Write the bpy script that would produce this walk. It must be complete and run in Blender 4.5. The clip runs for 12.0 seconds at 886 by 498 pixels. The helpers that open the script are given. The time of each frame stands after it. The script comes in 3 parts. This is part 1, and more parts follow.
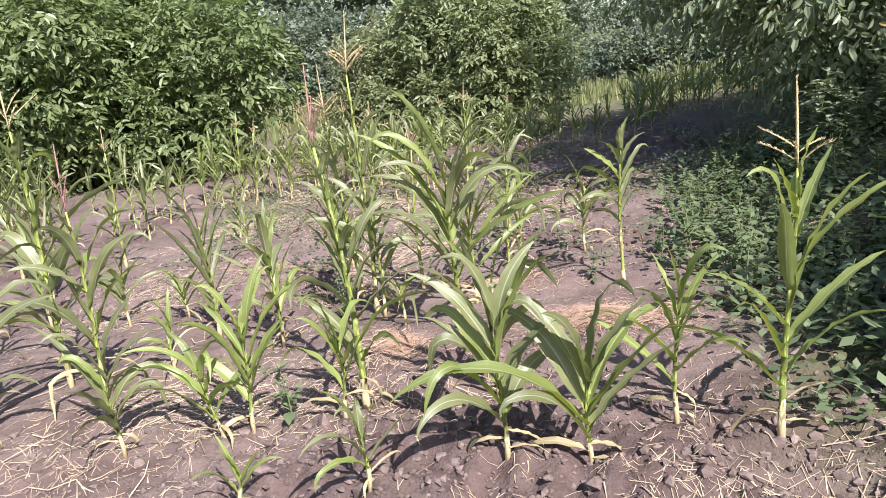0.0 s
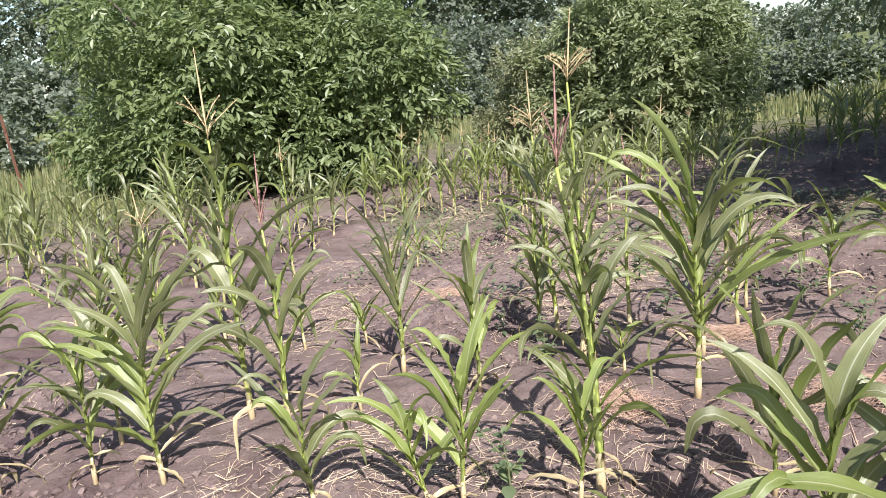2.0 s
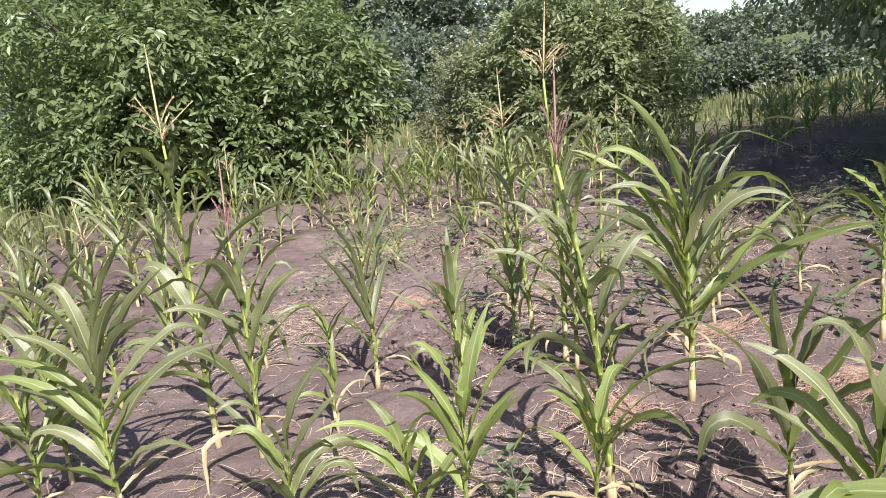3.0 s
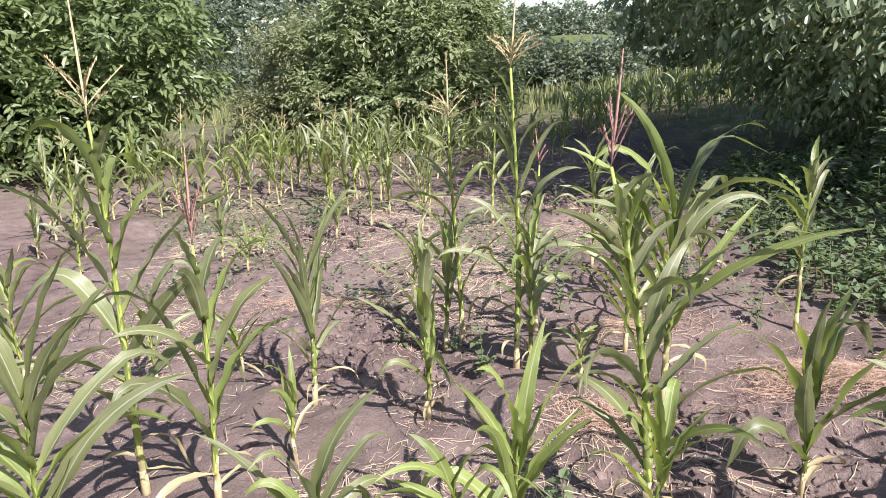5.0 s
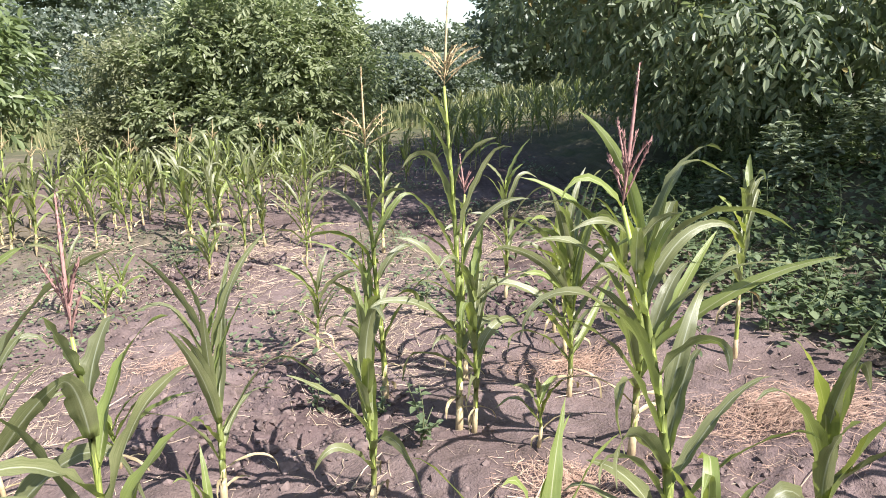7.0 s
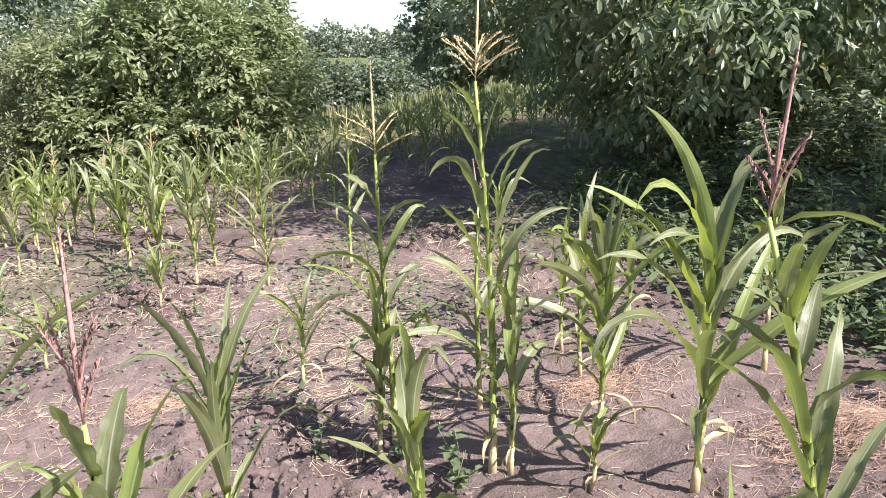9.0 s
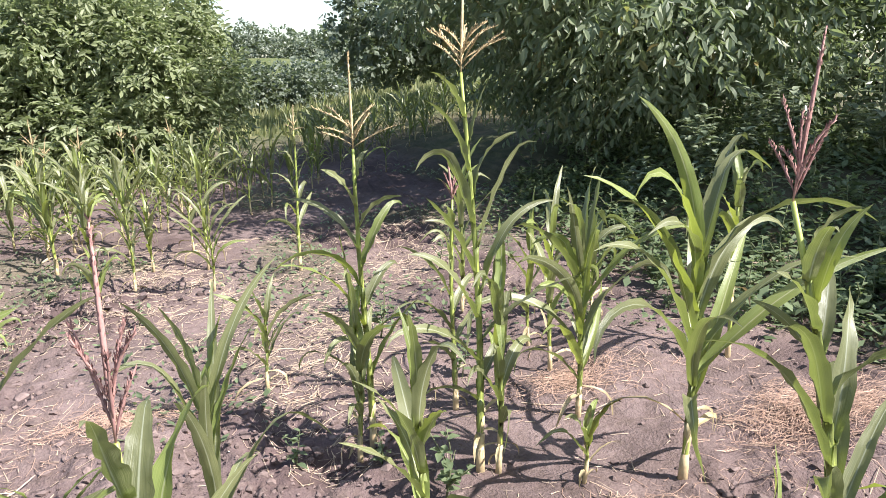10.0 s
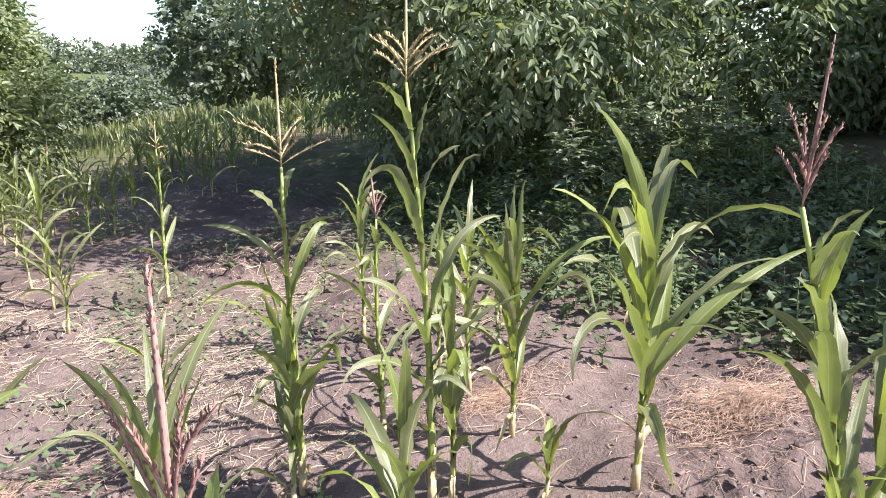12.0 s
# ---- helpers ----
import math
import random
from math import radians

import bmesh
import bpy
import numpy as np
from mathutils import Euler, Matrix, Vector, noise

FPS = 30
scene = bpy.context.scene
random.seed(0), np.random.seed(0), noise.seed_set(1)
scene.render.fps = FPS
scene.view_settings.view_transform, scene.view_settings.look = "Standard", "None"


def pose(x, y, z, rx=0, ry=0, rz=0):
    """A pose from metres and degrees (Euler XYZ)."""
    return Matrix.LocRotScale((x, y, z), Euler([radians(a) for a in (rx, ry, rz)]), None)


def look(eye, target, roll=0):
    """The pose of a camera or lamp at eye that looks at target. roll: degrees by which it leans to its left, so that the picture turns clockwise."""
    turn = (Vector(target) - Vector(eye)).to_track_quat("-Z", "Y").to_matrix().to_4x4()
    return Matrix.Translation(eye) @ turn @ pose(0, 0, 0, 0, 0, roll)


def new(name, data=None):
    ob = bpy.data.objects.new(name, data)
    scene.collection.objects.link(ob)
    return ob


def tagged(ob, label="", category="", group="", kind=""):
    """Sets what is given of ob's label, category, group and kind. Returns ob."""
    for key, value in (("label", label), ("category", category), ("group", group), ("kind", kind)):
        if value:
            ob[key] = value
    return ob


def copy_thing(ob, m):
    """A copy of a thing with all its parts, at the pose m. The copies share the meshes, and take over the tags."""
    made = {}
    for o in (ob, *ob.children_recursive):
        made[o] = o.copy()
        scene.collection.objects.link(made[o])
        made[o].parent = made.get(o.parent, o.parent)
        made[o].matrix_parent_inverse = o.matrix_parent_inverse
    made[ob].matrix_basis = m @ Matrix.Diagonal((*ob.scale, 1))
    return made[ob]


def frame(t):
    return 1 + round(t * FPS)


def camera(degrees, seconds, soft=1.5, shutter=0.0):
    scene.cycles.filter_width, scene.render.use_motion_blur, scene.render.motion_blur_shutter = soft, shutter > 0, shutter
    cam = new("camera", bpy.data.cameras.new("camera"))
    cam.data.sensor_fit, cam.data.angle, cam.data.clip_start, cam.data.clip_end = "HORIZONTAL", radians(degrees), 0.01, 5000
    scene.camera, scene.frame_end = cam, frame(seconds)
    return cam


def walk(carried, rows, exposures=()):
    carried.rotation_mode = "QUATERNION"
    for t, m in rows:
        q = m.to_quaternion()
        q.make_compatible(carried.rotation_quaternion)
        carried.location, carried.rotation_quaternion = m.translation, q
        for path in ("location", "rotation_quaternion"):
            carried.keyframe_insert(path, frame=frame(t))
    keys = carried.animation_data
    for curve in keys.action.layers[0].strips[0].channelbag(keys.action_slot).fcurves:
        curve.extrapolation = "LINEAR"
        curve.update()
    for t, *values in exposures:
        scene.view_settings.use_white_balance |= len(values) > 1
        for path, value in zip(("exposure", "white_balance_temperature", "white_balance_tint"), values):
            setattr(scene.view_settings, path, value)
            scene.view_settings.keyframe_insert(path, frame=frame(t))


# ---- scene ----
cam = camera(63.5, 12.0, soft=0.9)
PATH = [
    (0, (1.261, 0.635, 1.562), (0.631, 2.456, 1.028), -4.9),
    (0.5, (1.122, 0.729, 1.544), (0.485, 2.546, 1.004), -4.9),
    (1, (0.967, 0.807, 1.575), (0.377, 2.654, 1.086), -5.2),
    (1.5, (0.828, 0.871, 1.557), (0.095, 2.649, 1.008), -4.9),
    (2, (0.621, 1.005, 1.548), (-0.34, 2.695, 1.08), -4.7),
    (2.5, (0.52, 1.062, 1.528), (-0.504, 2.718, 1.07), -5.1),
    (3, (0.346, 1.079, 1.517), (-0.453, 2.853, 1.053), -5.3),
    (3.2, (0.263, 1.051, 1.526), (-0.487, 2.844, 1.055), -6.2),
    (4.8, (-0.541, 1.147, 1.573), (-0.825, 3.056, 1.049), -1.0),
    (5, (-0.557, 1.172, 1.565), (-0.769, 3.085, 1.022), -0.7),
    (5.5, (-0.687, 1.271, 1.536), (-0.578, 3.194, 1.0), -1.4),
    (6, (-0.784, 1.375, 1.558), (-0.495, 3.285, 1.039), -1.1),
    (6.5, (-0.828, 1.527, 1.534), (-0.473, 3.406, 0.949), -0.5),
    (7, (-0.933, 1.691, 1.559), (-0.726, 3.615, 1.055), -0.5),
    (7.5, (-1.028, 1.735, 1.561), (-0.82, 3.654, 1.039), -1.0),
    (7.7, (-1.067, 1.843, 1.561), (-0.786, 3.761, 1.071), -1.3),
    (9.3, (-1.327, 2.184, 1.502), (-0.906, 4.075, 1.005), -0.9),
    (9.5, (-1.366, 2.22, 1.494), (-0.978, 4.114, 0.98), -1.4),
    (10, (-1.476, 2.265, 1.485), (-0.849, 4.099, 0.993), -0.8),
    (10.5, (-1.622, 2.328, 1.486), (-0.921, 4.13, 0.972), -1.8),
    (11, (-1.711, 2.439, 1.459), (-1.089, 4.253, 0.89), -2.2),
    (11.5, (-1.732, 2.574, 1.47), (-1.021, 4.373, 0.963), -2.1),
    (12, (-1.758, 2.581, 1.463), (-0.708, 4.223, 1.013), -0.4),
]
walk(cam, [(t, look(eye, target, roll)) for t, eye, target, roll in PATH],
     [(0, 1.07), (1.5, 1.00), (2.5, 0.87), (4.0, 0.91), (5.5, 1.11), (7.5, 1.22), (9.5, 1.28), (12, 1.36)])

# ---- light ----
SUN_AZ, SUN_EL = 136.0, 46.0  # compass degrees from +y towards +x, degrees above the horizon
world = bpy.data.worlds.new("sky")
scene.world = world
world.use_nodes = True
wn = world.node_tree
sky = wn.nodes.new("ShaderNodeTexSky")
sky.sky_type = "NISHITA"
sky.sun_disc = False
sky.sun_elevation = radians(SUN_EL)
sky.sun_rotation = radians(SUN_AZ)
sky.dust_density = 1.0
wn.links.new(sky.outputs[0], wn.nodes["Background"].inputs[0])
wn.nodes["Background"].inputs[1].default_value = 0.105
sun = new("sun", bpy.data.lights.new("sun", "SUN"))
sun.data.energy = 5.0
sun.data.angle = radians(0.5)
sun.data.color = (1.0, 0.965, 0.94)
sun_way = Vector((math.sin(radians(SUN_AZ)) * math.cos(radians(SUN_EL)), math.cos(radians(SUN_AZ)) * math.cos(radians(SUN_EL)), math.sin(radians(SUN_EL))))
sun.matrix_world = look(sun_way * 40, (0, 0, 0))


# ---- materials ----
def nodes_of(name):
    m = bpy.data.materials.new(name)
    m.use_nodes = True
    t = m.node_tree
    return m, t, t.nodes["Principled BSDF"]


def add(t, kind, **inputs):
    n = t.nodes.new(kind)
    for k, v in inputs.items():
        n.inputs[k].default_value = v
    return n


def ramp(t, src, stops):
    r = t.nodes.new("ShaderNodeValToRGB")
    while len(r.color_ramp.elements) < len(stops):
        r.color_ramp.elements.new(0.5)
    for e, (p, c) in zip(r.color_ramp.elements, stops):
        e.position, e.color = p, (*c, 1)
    t.links.new(src, r.inputs[0])
    return r.outputs[0]


def mixed(t, fac, a, b, how="MIX"):
    n = t.nodes.new("ShaderNodeMix")
    n.data_type, n.blend_type = "RGBA", how
    for sock, v in ((n.inputs[0], fac), (n.inputs[6], a), (n.inputs[7], b)):
        if isinstance(v, bpy.types.NodeSocket):
            t.links.new(v, sock)
        else:
            sock.default_value = v if isinstance(v, (int, float)) else (*v, 1)
    return n.outputs[2]


def noise_of(t, scale, detail=3.0, rough=0.55, vec=None):
    n = add(t, "ShaderNodeTexNoise", Scale=scale, Detail=detail, Roughness=rough)
    if vec:
        t.links.new(vec, n.inputs["Vector"])
    return n.outputs[0]


def bump(t, p, height, strength, distance):
    b = add(t, "ShaderNodeBump", Strength=strength, Distance=distance)
    t.links.new(height, b.inputs["Height"])
    t.links.new(b.outputs[0], p.inputs["Normal"])


def objvec(t, kind="Object"):
    return t.nodes.new("ShaderNodeTexCoord").outputs[kind]


def soil_material():
    m, t, p = nodes_of("dry_soil")
    v = objvec(t)
    big = noise_of(t, 0.9, 4, 0.6, v)
    mid = noise_of(t, 9, 5, 0.65, v)
    fine = noise_of(t, 70, 4, 0.7, v)
    c = ramp(t, mid, [(0.30, (0.105, 0.074, 0.066)), (0.5, (0.176, 0.125, 0.122)), (0.72, (0.243, 0.180, 0.174))])
    c = mixed(t, ramp(t, fine, [(0.35, (0, 0, 0)), (0.75, (0.55, 0.55, 0.55))]), c, (0.29, 0.225, 0.195))
    c = mixed(t, ramp(t, big, [(0.42, (0, 0, 0)), (0.62, (0.6, 0.6, 0.6))]), c, (0.145, 0.103, 0.092))
    # freshly dug, darker soil
    dug = t.nodes.new("ShaderNodeVertexColor")
    dug.layer_name = "dug"
    c = mixed(t, dug.outputs[0], c, mixed(t, 1.0, c, (0.62, 0.58, 0.60), "MULTIPLY"))
    # farther off: grass and weeds over the soil
    g = t.nodes.new("ShaderNodeVertexColor")
    g.layer_name = "cover"
    grass = ramp(t, noise_of(t, 2.2, 6, 0.7, v), [(0.3, (0.05, 0.075, 0.02)), (0.5, (0.10, 0.12, 0.045)), (0.7, (0.24, 0.21, 0.10))])
    c = mixed(t, g.outputs[0], c, grass)
    t.links.new(c, p.inputs["Base Color"])
    p.inputs["Roughness"].default_value = 0.95
    p.inputs["Specular IOR Level"].default_value = 0.15
    h = mixed(t, 0.35, mid, fine)
    bump(t, p, h, 1.0, 0.034)
    return m


def simple_material(name, stops, scale, rough=0.8, bump_scale=0, bump_dist=0.003, spec=0.3):
    m, t, p = nodes_of(name)
    v = objvec(t)
    c = ramp(t, noise_of(t, scale, 5, 0.65, v), stops)
    g = t.nodes.new("ShaderNodeNewGeometry")
    mul = add(t, "ShaderNodeHueSaturation")
    r = add(t, "ShaderNodeMapRange", **{"From Min": 0.0, "From Max": 1.0, "To Min": 0.72, "To Max": 1.28})
    t.links.new(g.outputs["Random Per Island"], r.inputs[0])
    t.links.new(r.outputs[0], mul.inputs["Value"])
    t.links.new(c, mul.inputs["Color"])
    t.links.new(mul.outputs[0], p.inputs["Base Color"])
    p.inputs["Roughness"].default_value = rough
    p.inputs["Specular IOR Level"].default_value = spec
    if bump_scale:
        bump(t, p, noise_of(t, bump_scale, 4, 0.6, v), 0.6, bump_dist)
    return m


def blade_material(name, dark, light, rib, through_col, amount=0.35, wear=0.5, sheath=(0.30, 0.35, 0.10)):
    """Corn blade: veins along, pale midrib, dried tips and edges; light shines through."""
    m, t, p = nodes_of(name)
    uv = t.nodes.new("ShaderNodeUVMap").outputs[0]
    sep = t.nodes.new("ShaderNodeSeparateXYZ")
    t.links.new(uv, sep.inputs[0])
    o = t.nodes.new("ShaderNodeObjectInfo")
    map_ = add(t, "ShaderNodeMapping", Scale=(60.0, 3.0, 1.0))
    t.links.new(uv, map_.inputs[0])
    off = t.nodes.new("ShaderNodeCombineXYZ")
    mulr = add(t, "ShaderNodeMath")
    mulr.operation = "MULTIPLY"
    mulr.inputs[1].default_value = 37.0
    t.links.new(o.outputs["Random"], mulr.inputs[0])
    for i in range(3):
        t.links.new(mulr.outputs[0], off.inputs[i])
    t.links.new(off.outputs[0], map_.inputs["Location"])
    veins = noise_of(t, 1.0, 2, 0.5, map_.outputs[0])
    patch = noise_of(t, 6.0, 4, 0.6, objvec(t))
    c = mixed(t, ramp(t, veins, [(0.35, (0, 0, 0)), (0.65, (1, 1, 1))]), dark, light)
    c = mixed(t, ramp(t, patch, [(0.4, (0, 0, 0)), (0.7, (0.55, 0.55, 0.55))]), c, light)
    d = add(t, "ShaderNodeMath")
    d.operation = "SUBTRACT"
    d.inputs[1].default_value = 0.5
    t.links.new(sep.outputs[0], d.inputs[0])
    a = add(t, "ShaderNodeMath")
    a.operation = "ABSOLUTE"
    t.links.new(d.outputs[0], a.inputs[0])
    c = mixed(t, ramp(t, a.outputs[0], [(0.012, (0.8, 0.8, 0.8)), (0.05, (0, 0, 0))]), c, rib)
    c = mixed(t, ramp(t, sep.outputs[1], [(0.0, (0.85, 0.85, 0.85)), (0.12, (0, 0, 0))]), c, sheath)
    # dried tip
    w = add(t, "ShaderNodeMath")
    w.operation = "ADD"
    t.links.new(sep.outputs[1], w.inputs[0])
    pn = add(t, "ShaderNodeMath")
    pn.operation = "MULTIPLY"
    pn.inputs[1].default_value = 0.25
    t.links.new(patch, pn.inputs[0])
    t.links.new(pn.outputs[0], w.inputs[1])
    c = mixed(t, ramp(t, w.outputs[0], [(1.0, (0, 0, 0)), (1.12, (wear, wear, wear))]), c, (0.42, 0.33, 0.14))
    hs = add(t, "ShaderNodeHueSaturation")
    mr = add(t, "ShaderNodeMapRange", **{"To Min": 0.75, "To Max": 1.25})
    t.links.new(o.outputs["Random"], mr.inputs[0])
    t.links.new(mr.outputs[0], hs.inputs["Value"])
    t.links.new(c, hs.inputs["Color"])
    t.links.new(hs.outputs[0], p.inputs["Base Color"])
    p.inputs["Roughness"].default_value = 0.40
    p.inputs["Specular IOR Level"].default_value = 0.65
    bump(t, p, veins, 0.35, 0.002)
    tr = add(t, "ShaderNodeBsdfTranslucent")
    tr.inputs[0].default_value = (*through_col, 1)
    mx = t.nodes.new("ShaderNodeMixShader")
    mx.inputs[0].default_value = amount
    t.links.new(p.outputs[0], mx.inputs[1])
    t.links.new(tr.outputs[0], mx.inputs[2])
    t.links.new(mx.outputs[0], t.nodes["Material Output"].inputs[0])
    return m


def foliage_material(name, dark, light, amount=0.3, spots=None):
    m, t, p = nodes_of(name)
    g = t.nodes.new("ShaderNodeNewGeometry")
    v = objvec(t)
    c = ramp(t, g.outputs["Random Per Island"], [(0.0, dark), (0.7, light), (0.97, light)] + ([(1.0, spots)] if spots else []))
    c = mixed(t, ramp(t, noise_of(t, 0.7, 3, 0.6, v), [(0.35, (0, 0, 0)), (0.7, (0.5, 0.5, 0.5))]), c, light)
    t.links.new(c, p.inputs["Base Color"])
    p.inputs["Roughness"].default_value = 0.42
    p.inputs["Specular IOR Level"].default_value = 0.5
    tr = add(t, "ShaderNodeBsdfTranslucent")
    tc = mixed(t, 0.5, c, (0.22, 0.30, 0.05))
    t.links.new(tc, tr.inputs[0])
    mx = t.nodes.new("ShaderNodeMixShader")
    mx.inputs[0].default_value = amount
    t.links.new(p.outputs[0], mx.inputs[1])
    t.links.new(tr.outputs[0], mx.inputs[2])
    t.links.new(mx.outputs[0], t.nodes["Material Output"].inputs[0])
    return m


SOIL = soil_material()
CLOD = simple_material("soil_clod", [(0.3, (0.095, 0.068, 0.064)), (0.7, (0.225, 0.168, 0.155))], 25, 0.95, 80, 0.004, 0.1)
STRAW = simple_material("dry_straw", [(0.3, (0.31, 0.225, 0.165)), (0.7, (0.50, 0.395, 0.29))], 30, 0.75)
BLADE = blade_material("corn_blade", (0.112, 0.127, 0.050), (0.245, 0.250, 0.125), (0.48, 0.50, 0.36), (0.26, 0.32, 0.07), 0.32)
BLADE_YELLOW = blade_material("corn_blade_yellowing", (0.15, 0.20, 0.05), (0.26, 0.30, 0.10), (0.5, 0.5, 0.30), (0.34, 0.40, 0.06), 0.36, 0.9)
BLADE_DRY = blade_material("corn_blade_dry", (0.30, 0.235, 0.13), (0.46, 0.37, 0.22), (0.5, 0.43, 0.28), (0.4, 0.3, 0.1), 0.2, 0.3, (0.50, 0.42, 0.24))
STALK = simple_material("corn_stalk", [(0.35, (0.24, 0.30, 0.06)), (0.65, (0.40, 0.44, 0.12))], 9, 0.45, 60, 0.001, 0.4)
STALK_FOOT = simple_material("corn_stalk_foot", [(0.35, (0.42, 0.30, 0.17)), (0.65, (0.55, 0.46, 0.28))], 14, 0.6, 60, 0.001)
TASSEL = simple_material("dry_tassel", [(0.3, (0.42, 0.31, 0.17)), (0.7, (0.58, 0.46, 0.27))], 40, 0.8)
WEED_STEM = simple_material("weed_stem", [(0.3, (0.09, 0.11, 0.05)), (0.7, (0.18, 0.19, 0.10))], 20, 0.6)
STRAW_RED = simple_material("reddish_straw", [(0.3, (0.30, 0.18, 0.13)), (0.7, (0.50, 0.35, 0.265))], 30, 0.8)
TASSEL_RED = simple_material("reddish_tassel", [(0.3, (0.27, 0.14, 0.13)), (0.7, (0.42, 0.25, 0.22))], 40, 0.8)
BARK = simple_material("bark", [(0.3, (0.06, 0.05, 0.045)), (0.7, (0.16, 0.135, 0.115))], 6, 0.9, 25, 0.02, 0.15)
RUST = simple_material("rusty_iron", [(0.3, (0.09, 0.04, 0.028)), (0.7, (0.19, 0.085, 0.055))], 12, 0.85, 60, 0.003, 0.3)
WALNUT = foliage_material("walnut_leaves", (0.08, 0.115, 0.05), (0.22, 0.27, 0.12), 0.42)
MIDTREE = foliage_material("orchard_leaves", (0.16, 0.19, 0.10), (0.34, 0.375, 0.21), 0.48)
OLIVE = foliage_material("olive_leaves", (0.15, 0.16, 0.09), (0.30, 0.305, 0.18), 0.45)
CHERRY = foliage_material("cherry_leaves", (0.11, 0.145, 0.095), (0.27, 0.31, 0.195), 0.45, (0.30, 0.20, 0.05))
FARWOOD = foliage_material("far_wood_leaves", (0.085, 0.108, 0.085), (0.165, 0.19, 0.14), 0.34)
WEED = foliage_material("weed_leaves", (0.09, 0.13, 0.07), (0.22, 0.27, 0.15), 0.40)
WEED_PALE = foliage_material("grey_weed_leaves", (0.16, 0.20, 0.13), (0.33, 0.37, 0.26), 0.25)
GRASS = foliage_material("dry_grass", (0.10, 0.13, 0.055), (0.28, 0.27, 0.13), 0.35)


# ---- mesh helpers ----
def lattice(ix, iy, seed):
    n = (ix * 374761393 + iy * 668265263 + seed * 974634777) & 0x7FFFFFFF
    n = ((n ^ (n >> 13)) * 1274126177) & 0x7FFFFFFF
    return ((n ^ (n >> 16)) & 0xFFFF) / 65535.0


def value_noise(x, y, seed=0):
    xi, yi = np.floor(x).astype(np.int64), np.floor(y).astype(np.int64)
    fx, fy = x - xi, y - yi
    fx, fy = fx * fx * (3 - 2 * fx), fy * fy * (3 - 2 * fy)
    a, b = lattice(xi, yi, seed), lattice(xi + 1, yi, seed)
    c, d = lattice(xi, yi + 1, seed), lattice(xi + 1, yi + 1, seed)
    return (a + (b - a) * fx) * (1 - fy) + (c + (d - c) * fx) * fy - 0.5


def smooth(a, b, x):
    t = np.clip((x - a) / (b - a), 0, 1)
    return t * t * (3 - 2 * t)


def base_height(x, y):
    """The broad shape of the land: it climbs to the right, and to a hill behind."""
    x, y = np.asarray(x, float), np.asarray(y, float)
    z = 0.06 * (np.clip(x, -4.5, 7) + 0.3)
    z = z + 0.16 * smooth(1.6, 3.4, x) * smooth(3.0, 6.5, y)
    z = z - 0.10 * (1 - smooth(2.0, 3.3, y))
    z = z + 0.34 * smooth(1.5, 2.9, x) * smooth(4.8, 6.9, y) * (1 - smooth(7.4, 10.5, y))
    far = smooth(26, 90, y - 0.35 * x)
    z = z + far * 2.5 * (1 - 0.75 * smooth(-5, 45, x))
    return z


def ground_height(x, y):
    x, y = np.asarray(x, float), np.asarray(y, float)
    z = base_height(x, y)
    near = (1 - smooth(9, 16, np.hypot(x + 0.3, y - 4))) * smooth(1.3, 2.3, y)
    z = z + near * (0.10 * value_noise(x * 1.7, y * 1.7, 1) + 0.05 * value_noise(x * 4.5, y * 4.5, 2))
    rough = smooth(-0.25, 0.25, value_noise(x * 0.8, y * 0.8, 9) + 0.34 * smooth(-1.2, 0.8, x) - 0.12)
    z = z + near * (0.10 + 1.15 * rough) * (0.075 * (0.3 - np.abs(value_noise(x * 6.5, y * 6.5, 3)) * 1.6) + 0.040 * value_noise(x * 23, y * 23, 4))
    return z


def gz(x, y):
    return float(ground_height(x, y))


def mesh_of(name, verts, faces, material, uvs=None, shade=True):
    me = bpy.data.meshes.new(name)
    me.from_pydata(verts, [], faces)
    for m in (material if isinstance(material, (list, tuple)) else [material]):
        me.materials.append(m)
    if uvs is not None:
        layer = me.uv_layers.new(name="UVMap")
        idx = np.empty(len(me.loops), dtype=np.int32)
        me.loops.foreach_get("vertex_index", idx)
        layer.data.foreach_set("uv", np.asarray(uvs, dtype=np.float32)[idx].ravel())
    if shade:
        me.polygons.foreach_set("use_smooth", [True] * len(me.polygons))
    me.update()
    return me


def part(name, me, parent, label=""):
    ob = new(name, me)
    ob.parent = parent
    return tagged(ob, label)


def tube_data(points, radii, sides=7):
    """Verts and faces of a tapered tube along points."""
    pts = [Vector(p) for p in points]
    vs, fs = [], []
    for i, p in enumerate(pts):
        d = (pts[min(i + 1, len(pts) - 1)] - pts[max(i - 1, 0)]).normalized()
        u = d.orthogonal().normalized() if i == 0 else (u - d * u.dot(d)).normalized()
        w = d.cross(u)
        for k in range(sides):
            a = 2 * math.pi * k / sides
            vs.append(tuple(p + (u * math.cos(a) + w * math.sin(a)) * radii[i]))
    n = len(pts)
    for i in range(n - 1):
        for k in range(sides):
            a, b = i * sides + k, i * sides + (k + 1) % sides
            fs.append((a, b, b + sides, a + sides))
    fs.append(tuple(range(sides - 1, -1, -1)))
    fs.append(tuple((n - 1) * sides + k for k in range(sides)))
    return vs, fs


class Pile:
    """Gathers verts and faces of one mesh."""

    def __init__(self):
        self.v, self.f = [], []

    def put(self, vs, fs):
        o = len(self.v)
        self.v.extend(vs)
        self.f.extend(tuple(i + o for i in f) for f in fs)


